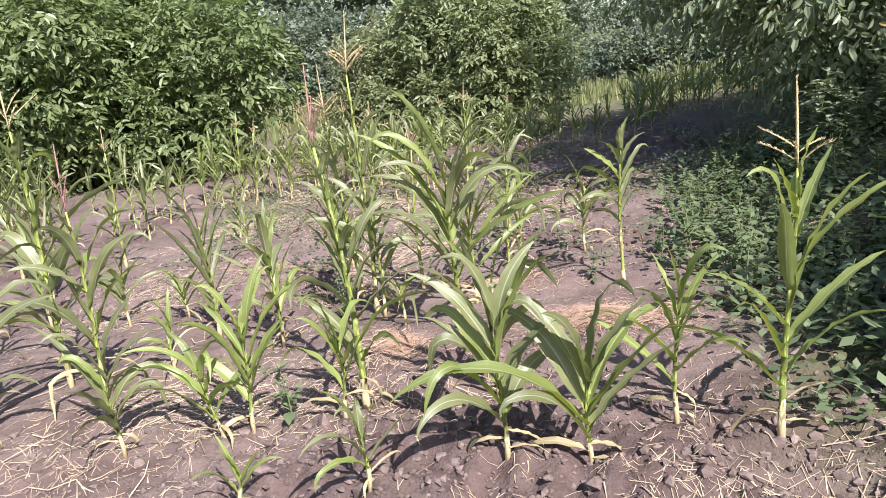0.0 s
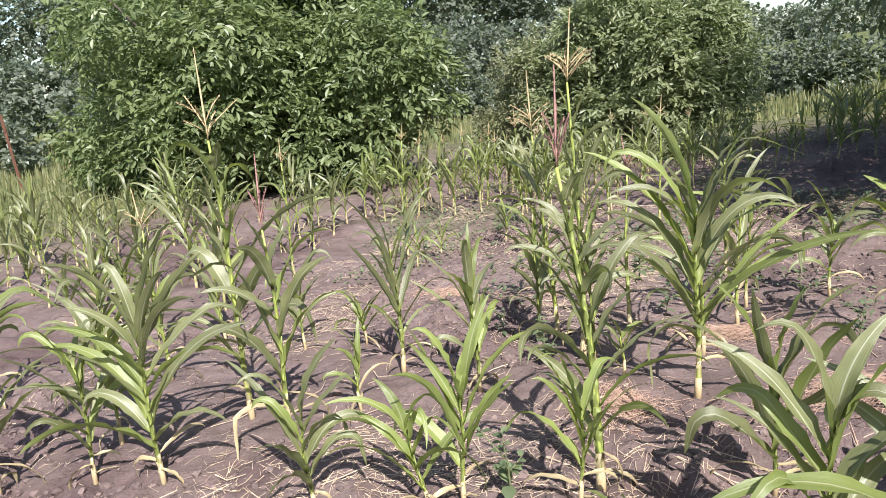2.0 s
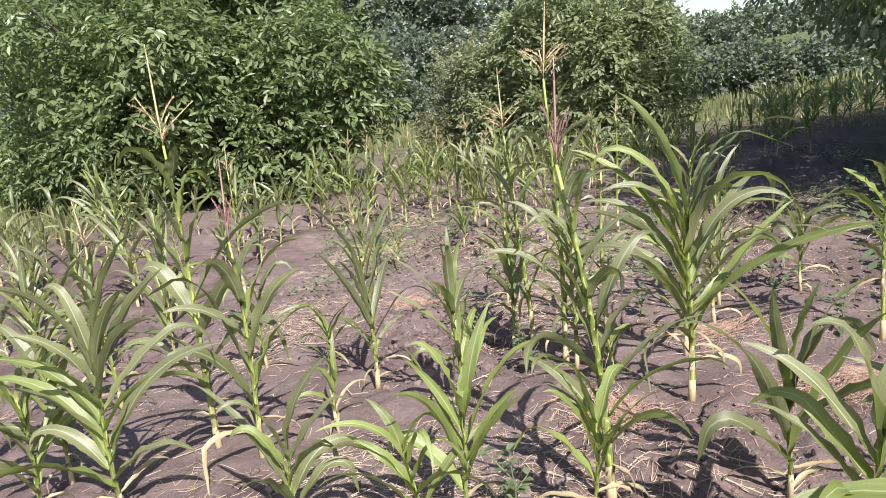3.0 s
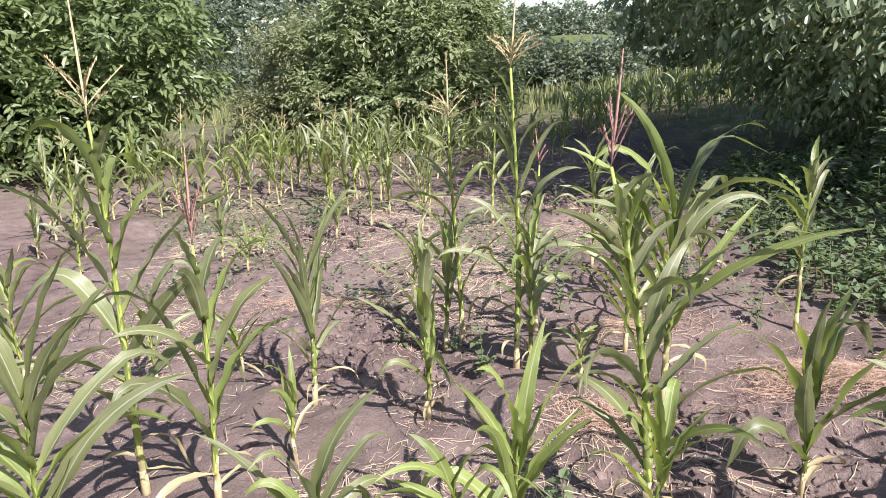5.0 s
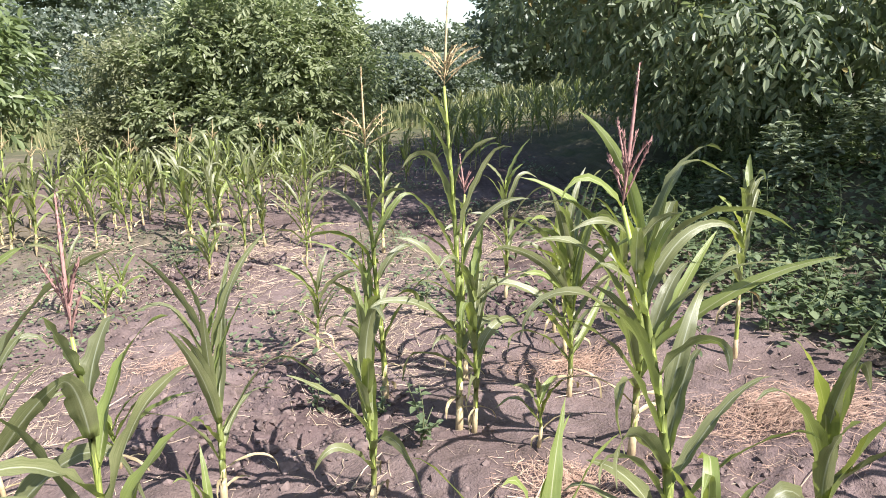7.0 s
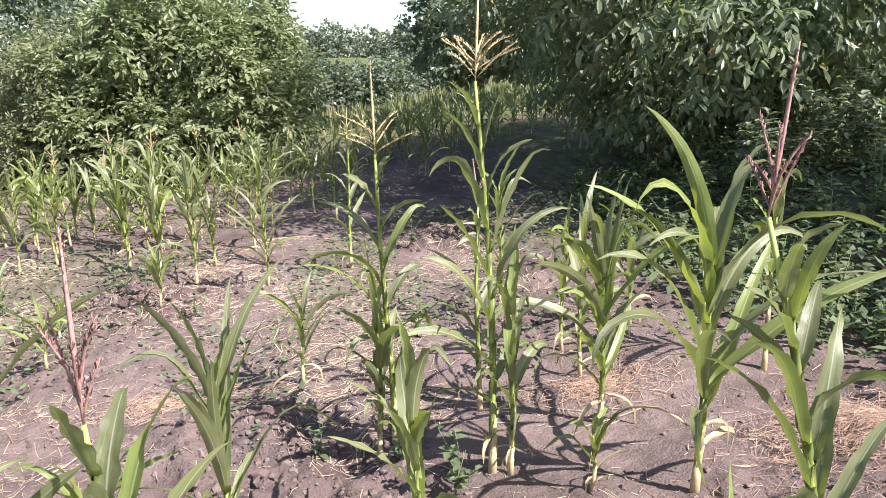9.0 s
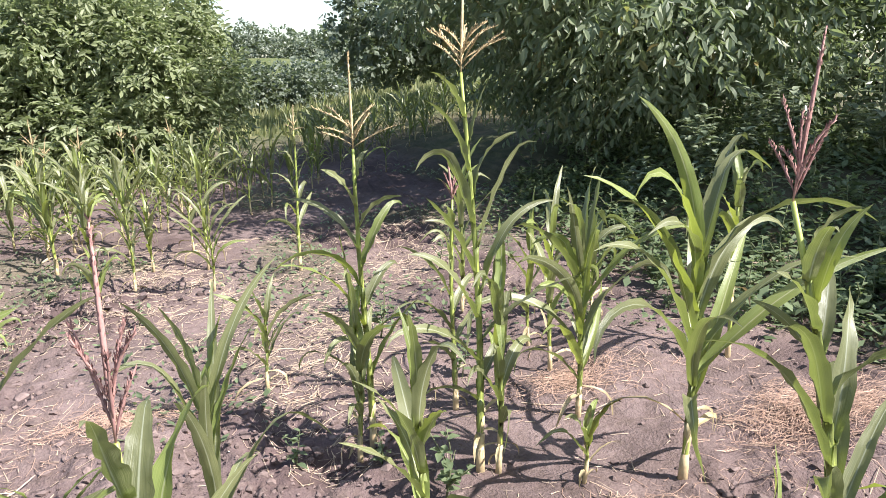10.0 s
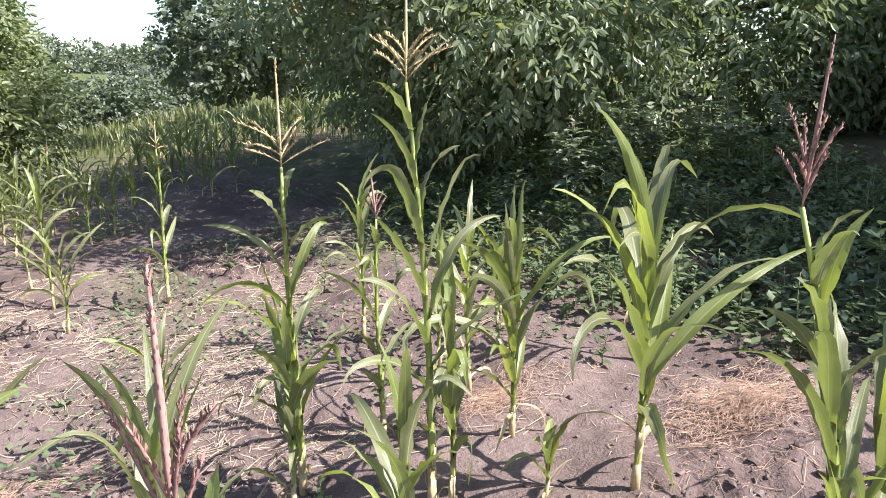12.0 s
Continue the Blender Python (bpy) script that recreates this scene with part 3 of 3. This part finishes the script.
# Added out of view, only to cast the shade on the plot's right edge.
tree("cherry_tree", "unseen leafy cherry tree added to shade the plot's edge", 5.85, 2.75, (0, 0, 3.1), (1.6, 1.8, 2.0), 30, 2600, 13, 0.6, 0.14, 0.38, 0.2, CHERRY, 19, 0.2, size_lobe=0.38, drop=1.0)

# ---- far wood on the hill ----
def far_wood(name, label, spots, seed, size=0.55, per=220, mat=None):
    rng = np.random.default_rng(seed)
    lobes = []
    for x, y, r, h in spots:
        z = float(base_height(x, y))
        for _ in range(9):
            a = rng.uniform(0, 6.28)
            q = r * rng.uniform(0.2, 0.75)
            lobes.append((np.array([x + math.cos(a) * q, y + math.sin(a) * q, z + h * rng.uniform(0.3, 0.85)]), np.array([0.5, 0.5, 0.42]) * r * rng.uniform(0.7, 1.2)))
    V, F = sprays(lobes, per * len(spots), 5, size * 1.4, size, 0.85, 0.1, seed, -5, fine=False)
    ob = new(name, mesh_of(name, V.tolist(), F.tolist(), mat or FARWOOD, shade=False))
    return tagged(ob, label, "woods", kind="stuff")


rngw = random.Random(4)


def arc(lo, hi, step, dist, wob, r, h):
    """Spots for trees along an arc round the plot: compass degrees from +y towards +x, metres."""
    spots, a = [], lo
    while a < hi:
        d = dist + rngw.uniform(-wob, wob)
        q = radians(a)
        spots.append((math.sin(q) * d, math.cos(q) * d, r * rngw.uniform(0.8, 1.2), h * rngw.uniform(0.85, 1.15)))
        a += step
    return spots


far_wood("far_wood", "distant grey-green wood along the valley side", arc(-95, -13, 3.4, 58, 5, 4.0, 10.5) + arc(-12, -5, 2.6, 60, 4, 3.0, 6.0), 41, 0.32, 900)
far_wood("far_wood_edge", "dull green thicket in front of the distant wood", arc(-90, -9, 3.6, 34, 3, 2.3, 3.4), 44, 0.22, 650)
far_wood("far_ridge", "low blue-green ridge of far trees", arc(-8, 24, 2.0, 110, 6, 4.0, 3.6), 45, 0.45, 380)
far_wood("far_hedge", "dark hedge trees behind the far corn", [(3.0 + i * 1.7, 20.5 + i * 0.6 + rngw.uniform(-0.5, 0.5), 1.7, min(7.0, 2.9 + i * 0.8) + rngw.uniform(-0.4, 0.4)) for i in range(11)], 42, 0.15, 900)
far_wood("far_bushes", "low bushes at the edge of the meadow", arc(-75, -38, 6, 26, 3, 1.5, 1.8) + arc(-34, 9, 3.0, 30, 3, 1.6, 1.3), 43, 0.16, 500)


def build_grass():
    """Dry grass over the meadow round the plot."""
    rng = np.random.default_rng(8)
    n = 60000
    x, y = rng.uniform(-34, 12, n), 5 + 43 * rng.random(n) ** 1.3
    keep = (x < -8.5) | (y > 18.5)
    x, y = x[keep], y[keep]
    n = len(x)
    z = base_height(x, y)
    a = rng.uniform(0, 6.28, n)
    h = rng.uniform(0.12, 0.42, n)
    w = 0.008 + 0.0009 * np.hypot(x, y)
    dx, dy = np.cos(a), np.sin(a)
    lean = rng.uniform(0.05, 0.35, n)
    V = np.stack([np.stack([x - dy * w, y + dx * w, z], 1), np.stack([x + dy * w, y - dx * w, z], 1), np.stack([x + dx * lean * h, y + dy * lean * h, z + h], 1)], 1).reshape(-1, 3)
    F = np.arange(len(V)).reshape(-1, 3)
    tagged(new("meadow_grass", mesh_of("meadow_grass", V.tolist(), F.tolist(), GRASS, shade=False)), "tall dry yellow-green meadow grass", "grass", kind="stuff")


build_grass()


def iron_post(x, y, h):
    root = new("iron_post")
    bm = bmesh.new()
    prof = [(-0.035, -0.035), (0.035, -0.035), (0.035, -0.025), (-0.025, -0.025), (-0.025, 0.035), (-0.035, 0.035)]
    rings = [[bm.verts.new((px, py, z)) for px, py in prof] for z in (-0.1, h * 0.5, h)]
    for a, b in zip(rings, rings[1:]):
        for i in range(6):
            bm.faces.new((a[i], a[(i + 1) % 6], b[(i + 1) % 6], b[i]))
    bm.faces.new(rings[-1])
    me = bpy.data.meshes.new("shaft")
    bm.to_mesh(me)
    bm.free()
    me.materials.append(RUST)
    part("shaft", me, root)
    part("wire_tie", mesh_of("wire_tie", *tube_data([(-0.05, -0.05, h * 0.8), (0.05, -0.05, h * 0.8), (0.05, 0.05, h * 0.81), (-0.05, 0.05, h * 0.81)], [0.006] * 4, 5), RUST), root)
    tagged(root, "leaning rusty iron angle post in dry grass", "post")
    root.matrix_basis = pose(x, y, float(base_height(x, y)), 0, -5, 20)


iron_post(-15.0, 10.2, 1.75)


def low_rail(x, y):
    root = new("low_rail")
    part("bar", mesh_of("bar", *tube_data([(-0.5, 0, 0.62), (0, 0, 0.6), (0.5, 0, 0.63)], [0.05, 0.05, 0.05], 8), RUST), root)
    for px in (-0.4, 0.4):
        part("leg", mesh_of("leg", *tube_data([(px, 0, -0.05), (px, 0, 0.62)], [0.035, 0.03], 7), RUST), root)
    tagged(root, "low reddish rusty rail among the far corn", "rail")
    root.matrix_basis = pose(x, y, float(base_height(x, y)), 0, 0, 15)


low_rail(-3.3, 17.6)

# ---- corn plants of the plot, the near ones ----
corn(-1.11, 2.87, 0.68, 1, 8, 60, long=0.46, wide=0.055, stiff=0.3)
corn(-0.65, 3.00, 0.60, 2, 8, 10, "yellow", lean=(-0.10, 0.0), long=0.44, wide=0.045, stiff=0.35)
corn(-0.29, 2.58, 0.28, 3, 5, 30, "yellow", long=0.22, wide=0.03)
corn(-0.56, 3.10, 0.76, 4, 8, 35, "yellow", long=0.46, wide=0.055, stiff=0.75)
corn(-0.10, 3.33, 1.20, 5, 13, 10, "red", tassel=0.36, lean=(-0.17, 0.13), long=0.46, wide=0.056, stiff=0.45, thick=1.15, branches=5)
corn(0.18, 2.70, 0.44, 6, 6, 70, long=0.30, wide=0.038, stiff=0.6)
corn(0.64, 2.95, 0.86, 7, 9, 20, long=0.52, wide=0.066, stiff=0.6)
corn(0.46, 3.54, 0.84, 70, 8, 10, long=0.62, wide=0.075, stiff=0.7)
corn(0.95, 2.98, 0.80, 8, 8, 15, long=0.72, wide=0.075, stiff=0.55)
corn(1.25, 3.23, 0.76, 9, 7, 5, "yellow", long=0.42, wide=0.055, stiff=0.7)
corn(1.62, 3.21, 1.00, 10, 9, 20, "yellow", tassel=0.30, long=0.55, wide=0.066, stiff=0.85, branches=3)
corn(-1.52, 4.20, 1.05, 12, 11, 50, long=0.52, wide=0.045, stiff=0.85, thick=1.2)
corn(-0.95, 4.02, 0.92, 13, 10, 75, long=0.48, wide=0.06, stiff=0.6)
corn(0.09, 4.18, 1.36, 214, 12, 15, long=0.82, wide=0.066, stiff=0.28, thick=1.25, bare=0.12)
corn(-1.45, 3.68, 0.45, 15, 5, 80, "yellow", long=0.32, wide=0.04, stiff=0.6)
corn(-1.97, 3.45, 1.42, 16, 9, 30, tassel=0.42, lean=(-0.05, 0.02), long=0.66, wide=0.082, stiff=0.5, branches=5)
corn(-1.63, 3.35, 0.98, 17, 7, 65, "red", tassel=0.34, long=0.62, wide=0.08, stiff=0.55, branches=4)
corn(-0.555, 4.53, 1.48, 18, 10, 20, tassel=0.36, lean=(-0.05, 0.06), long=0.46, wide=0.052, stiff=0.5, branches=9)
corn(-0.50, 4.50, 0.98, 19, 9, 80, long=0.44, wide=0.05, stiff=0.5)
corn(-0.46, 5.11, 0.98, 71, 7, 30, "red", tassel=0.20, long=0.40, wide=0.040, stiff=0.3, branches=4)
corn(0.13, 5.31, 1.05, 72, 8, 40, long=0.50, wide=0.045, stiff=0.45)
corn(-0.88, 4.98, 1.28, 20, 9, 15, tassel=0.34, lean=(-0.05, -0.12), long=0.44, wide=0.05, stiff=0.5, branches=6)
corn(-1.93, 2.84, 1.12, 21, 13, 35, long=0.62, wide=0.076, stiff=0.5)
corn(-2.32, 2.78, 0.90, 73, 9, 70, long=0.52, wide=0.065, stiff=0.6)
corn(-2.76, 2.58, 1.20, 22, 12, 60, long=0.62, wide=0.07, stiff=0.6)
corn(-1.24, 5.65, 0.60, 23, 7, 20, long=0.36, wide=0.045, stiff=0.5)
corn(-0.95, 4.86, 0.90, 24, 8, 75, long=0.44, wide=0.055, stiff=0.7)
corn(-0.12, 3.16, 0.62, 42, 6, 20, "yellow", long=0.40, wide=0.055, stiff=0.8)
corn(-2.02, 4.54, 0.42, 44, 6, 10, "yellow", long=0.36, wide=0.04, stiff=0.4)
corn(-0.27, 4.26, 0.38, 25, 5, 40, long=0.24, wide=0.035)
corn(0.01, 4.81, 1.16, 26, 12, 20, long=0.68, wide=0.055, stiff=0.35, thick=1.1)
corn(0.92, 4.95, 1.10, 27, 9, 45, long=0.34, wide=0.05, stiff=0.4, bare=0.2)
corn(0.60, 5.70, 0.70, 28, 7, 10, long=0.42, wide=0.055, stiff=0.4)
corn(-0.80, 7.57, 1.05, 29, 7, 15, tassel=0.18, long=0.38, wide=0.04, stiff=0.45, branches=3)
corn(-2.15, 7.12, 0.50, 30, 6, 40, long=0.32, wide=0.04)
corn(-1.44, 7.45, 0.75, 31, 8, 20, long=0.42, wide=0.045, stiff=0.5)
corn(-1.47, 8.20, 1.05, 32, 9, 55, long=0.42, wide=0.045, stiff=0.7)
corn(-1.89, 8.25, 0.70, 33, 8, 80, long=0.4, wide=0.045)
corn(-2.73, 6.88, 0.42, 34, 6, 20, "yellow", long=0.3, wide=0.035)
corn(-3.80, 5.95, 1.12, 35, 8, 40, tassel=0.22, long=0.4, wide=0.045, stiff=0.5, branches=4)
corn(-4.32, 4.30, 0.85, 36, 8, 20, long=0.45, wide=0.05, stiff=0.6)
corn(-5.3, 8.2, 0.80, 37, 8, 60, long=0.42, wide=0.045)
corn(-0.05, 6.10, 1.05, 38, 9, 30, long=0.42, wide=0.045, stiff=0.7)
corn(-2.62, 9.40, 0.95, 39, 8, 10, long=0.42, wide=0.045, stiff=0.6)
corn(-3.3, 3.6, 0.8, 40, 8, 70, long=0.48, wide=0.055, stiff=0.6)
corn(-3.9, 3.2, 0.9, 41, 8, 20, long=0.48, wide=0.055, stiff=0.6)
corn(-2.00, 7.85, 0.95, 50, 8, 30, long=0.42, wide=0.046, stiff=0.7)
corn(-2.32, 8.20, 0.92, 51, 8, 70, long=0.42, wide=0.046, stiff=0.6)
corn(-1.58, 8.70, 0.85, 52, 8, 10, long=0.42, wide=0.046, stiff=0.6)
corn(-2.70, 9.00, 0.80, 53, 8, 50, long=0.42, wide=0.046, stiff=0.5)
corn(-2.63, 6.26, 0.42, 54, 6, 20, "yellow", long=0.32, wide=0.036)
corn(-3.07, 6.80, 0.70, 55, 8, 80, long=0.40, wide=0.046, stiff=0.6)
corn(-2.50, 3.05, 0.95, 56, 9, 35, long=0.52, wide=0.062, stiff=0.6)
corn(-2.95, 3.75, 0.95, 57, 9, 60, tassel=0.25, long=0.50, wide=0.055, stiff=0.5, branches=5)
corn(-3.25, 4.50, 0.88, 58, 8, 10, long=0.48, wide=0.055, stiff=0.6)
corn(-2.45, 4.45, 0.72, 59, 8, 45, long=0.44, wide=0.052, stiff=0.5)
corn(0.15, 5.60, 0.85, 60, 8, 30, long=0.44, wide=0.050, stiff=0.6)

# ---- corn farther off, copied ----
rngc = random.Random(77)
kinds = [corn(-4.6, 8.7, 0.85, 101, 7, long=0.46, wide=0.046, stiff=0.6, foot=0.05), corn(-5.0, 9.6, 0.95, 102, 7, 30, "yellow", long=0.46, wide=0.046, stiff=0.75, foot=0.05),
         corn(-4.0, 9.2, 1.05, 103, 8, long=0.5, wide=0.046, stiff=0.65, foot=0.05), corn(-4.1, 10.1, 0.9, 104, 7, tassel=0.2, long=0.42, wide=0.045, stiff=0.55, branches=4, foot=0.05),
         corn(-3.2, 9.9, 0.8, 105, 7, long=0.5, wide=0.05, stiff=0.4, foot=0.05)]


def corn_rows(x0, x1, y0, y1, dx, dy, keep, edge, size=(0.85, 1.2), fade=0.0):
    y = y0
    while y < y1:
        x = x0 + rngc.uniform(0, dx)
        while x < x1:
            px, py = x + rngc.uniform(-0.15, 0.15), y + rngc.uniform(-0.2, 0.2)
            if rngc.random() < keep and edge(px, py):
                ob = rngc.choice(kinds)
                k = rngc.uniform(*size) * (1 - fade * (py - y0))
                copy_thing(ob, pose(px, py, gz(px, py), rngc.uniform(-5, 5), rngc.uniform(-5, 5), rngc.uniform(0, 360)) @ Matrix.Scale(k, 4))
            x += dx
        y += dy


corn_rows(-5.6, 1.0, 8.4, 12.6, 0.40, 0.46, 0.9, lambda x, y: y > 8.6 + 0.9 * max(0, x + 2.4) and (x > -5.0 or y < 10), fade=0.075)
kinds = [kinds[0], kinds[2], kinds[4]]
corn_rows(0.3, 6.0, 13.2, 18.0, 0.36, 0.46, 0.95, lambda x, y: y > 13.2 + 0.35 * x, (0.7, 1.0))
corn_rows(-8.6, -2.9, 4.4, 8.6, 0.60, 0.58, 0.70, lambda x, y: x < -3.4 - 0.35 * (y - 4.2))

straw_heap(0.85, 4.30, 0.50, 0.36, 0.06, 3200, 1)
straw_heap(0.15, 5.1, 0.42, 0.24, 0.03, 1100, 2)
straw_heap(-0.2, 4.0, 0.28, 0.2, 0.03, 800, 3)
straw_heap(-1.9, 5.6, 0.8, 0.3, 0.02, 1000, 4)


# ---- weeds ----
def ovate(pile, p, way, L, W, rng, sag=0.25):
    """A small toothed-looking leaf with a fold along its midrib."""
    way = way.normalized()
    lat = way.cross(Vector((0, 0, 1)))
    lat = lat.normalized() if lat.length > 0.05 else Vector((1, 0, 0))
    nor = lat.cross(way)
    vs = [tuple(p)]
    for s, w in ((0.2, 0.75), (0.5, 1.0), (0.8, 0.5)):
        c = p + way * (L * s) - Vector((0, 0, 1)) * (sag * L * s * s)
        vs += [tuple(c + lat * (W * 0.5 * w) + nor * (0.18 * W * w)), tuple(c), tuple(c - lat * (W * 0.5 * w) + nor * (0.18 * W * w))]
    vs.append(tuple(p + way * L - Vector((0, 0, 1)) * (sag * L)))
    pile.put(vs, [(0, 1, 2), (0, 2, 3), (1, 4, 5, 2), (2, 5, 6, 3), (4, 7, 8, 5), (5, 8, 9, 6), (7, 10, 8), (8, 10, 9)])


def weed(x, y, h, seed, leaf=0.09, wide=0.05, n=36, branches=4, mat=None, label="bushy green weed growing at the plot's shaded edge", group="weeds at the edge"):
    rng = random.Random(seed)
    root = new("weed")
    pts = [Vector((0.06 * h * math.sin(3 * s + seed), 0.06 * h * math.cos(2.3 * s + seed), h * s - 0.02)) for s in (0, 0.25, 0.5, 0.75, 1.0)]
    part("stem", mesh_of("stem", *tube_data(pts, [0.008 * (1 - 0.75 * s / 4) * (0.4 + h) for s in range(5)], 6), WEED_STEM), root)
    axes = [(pts[0], pts[4], 1.0)]
    for i in range(branches):
        s = rng.uniform(0.15, 0.7)
        a = rng.uniform(0, 6.28)
        p = pts[0].lerp(pts[4], s)
        q = p + Vector((math.cos(a), math.sin(a), rng.uniform(0.7, 1.5))).normalized() * h * rng.uniform(0.25, 0.5)
        part("branch", mesh_of("branch", *tube_data([p, p.lerp(q, 0.5), q], [0.004, 0.003, 0.0015], 5), WEED_STEM), root)
        axes.append((p, q, 0.7))
    pile = Pile()
    for i in range(n):
        a0, b0, k = axes[i % len(axes)]
        s = rng.uniform(0.12, 1.0)
        p = a0.lerp(b0, s)
        az = i * 2.4 + rng.uniform(-0.3, 0.3)
        z = k * (1.25 - 0.6 * s) * rng.uniform(0.7, 1.2)
        ovate(pile, p, Vector((math.cos(az), math.sin(az), rng.uniform(0.0, 0.7))), leaf * z, wide * z, rng)
    part("foliage", mesh_of("foliage", pile.v, pile.f, mat or WEED), root)
    tagged(root, label, "weed", group)
    root.matrix_basis = pose(x, y, gz(x, y))
    return root


PALE = "tall pale grey-green weed with seed spikes under the tree"
for i, (wx, wy, wh) in enumerate([(2.30, 6.95, 0.72), (2.62, 6.88, 0.78), (2.45, 7.25, 0.6), (2.95, 6.75, 0.62), (3.35, 6.3, 1.0), (3.7, 6.0, 1.1), (3.1, 7.0, 0.8), (2.0, 7.3, 0.5), (3.5, 6.7, 0.95)]):
    weed(wx, wy, wh, 300 + i, 0.16, 0.09, 150, 9, WEED_PALE, PALE, "tall pale weeds")
for i, (wx, wy, wh) in enumerate([(2.35, 3.9, 0.75), (2.6, 4.3, 0.8), (2.25, 4.5, 0.6), (2.8, 3.7, 0.9), (2.5, 3.4, 0.7), (3.0, 4.6, 0.9), (3.2, 4.1, 1.0)]):
    weed(wx, wy, wh, 320 + i, 0.17, 0.13, 40, 3, WEED, "broad-leaved green weed at the shaded edge of the plot", "broad-leaved weeds")
wk = [weed(1.45, 6.2, 0.30, 340, 0.07, 0.04, 34, 3), weed(1.7, 5.6, 0.36, 341, 0.08, 0.05, 34, 3), weed(1.9, 5.2, 0.42, 342, 0.09, 0.055, 40, 4), weed(1.2, 6.6, 0.22, 343, 0.06, 0.035, 30, 3), weed(2.0, 4.9, 0.30, 344, 0.10, 0.07, 26, 2)]
rngk = random.Random(12)
for _ in range(400):
    wx, wy = rngk.uniform(1.0, 4.2), rngk.uniform(3.3, 9.5)
    if wx < 1.0 + 0.35 * max(0, 5.2 - wy) + 0.2 * abs(wy - 6):
        continue
    copy_thing(rngk.choice(wk), pose(wx, wy, gz(wx, wy), 0, 0, rngk.uniform(0, 360)) @ Matrix.Scale(rngk.uniform(0.55, 1.15) * (1 + 0.25 * max(0, wx - 2.6)), 4))
for wx, wy in ((-0.42, 3.16), (-0.75, 4.4), (-0.9, 4.75), (-0.3, 5.4), (0.45, 5.5), (-1.9, 6.9), (-2.3, 7.5), (-2.6, 7.9), (-1.2, 4.9), (-0.6, 5.9), (-3.0, 7.0), (-3.3, 7.6), (0.2, 7.2), (-0.2, 8.2), (0.6, 6.9), (0.75, 5.0), (-2.1, 9.0)):
    copy_thing(rngk.choice(wk[:4]), pose(wx, wy, gz(wx, wy), 0, 0, rngk.uniform(0, 360)) @ Matrix.Scale(rngk.uniform(0.6, 1.0), 4))


def build_carpet():
    """Low creeping weeds in the shade and between the far corn."""
    rng = np.random.default_rng(14)
    n = 22000
    x = np.concatenate([rng.uniform(0.9, 5.0, n), rng.uniform(-4.5, 1.5, n)])
    y = np.concatenate([rng.uniform(3.2, 9.5, n), rng.uniform(5.2, 13, n)])
    dens = np.concatenate([smooth(0.9, 1.8, x[:n] - 0.3 * np.clip(5.2 - y[:n], 0, 9)), 0.55 * smooth(-0.02, 0.2, value_noise(x[n:] * 1.3, y[n:] * 1.3, 21) + 0.08 * smooth(1.0, 3.0, -x[n:]))])
    tall = np.concatenate([np.full(n, 1.0), np.zeros(n)])
    keep = rng.random(2 * n) < dens
    x, y, tall = x[keep], y[keep], tall[keep]
    pos = np.stack([x, y, ground_height(x, y) + rng.uniform(0.0, 0.06, len(x)) + 0.14 * tall * rng.random(len(x)) ** 2], 1)
    a = rng.uniform(0, 6.28, len(x))
    way = np.stack([np.cos(a), np.sin(a), rng.uniform(-0.1, 0.8, len(x))], 1)
    lat = np.stack([-np.sin(a), np.cos(a), rng.uniform(-0.3, 0.3, len(x))], 1)
    L = rng.uniform(0.02, 0.055, (len(x), 1)) * (1 + 0.7 * tall[:, None])
    V = np.stack([pos, pos + way * L * 0.5 + lat * L * 0.3, pos + way * L, pos + way * L * 0.5 - lat * L * 0.3], 1).reshape(-1, 3)
    q = np.arange(len(V) // 4) * 4
    F = np.stack([q, q + 1, q + 2, q + 3], 1)
    tagged(new("low_weeds", mesh_of("low_weeds", V.tolist(), F.tolist(), WEED, shade=False)), "low creeping green weeds on the soil", "low weeds", kind="stuff")


build_carpet()
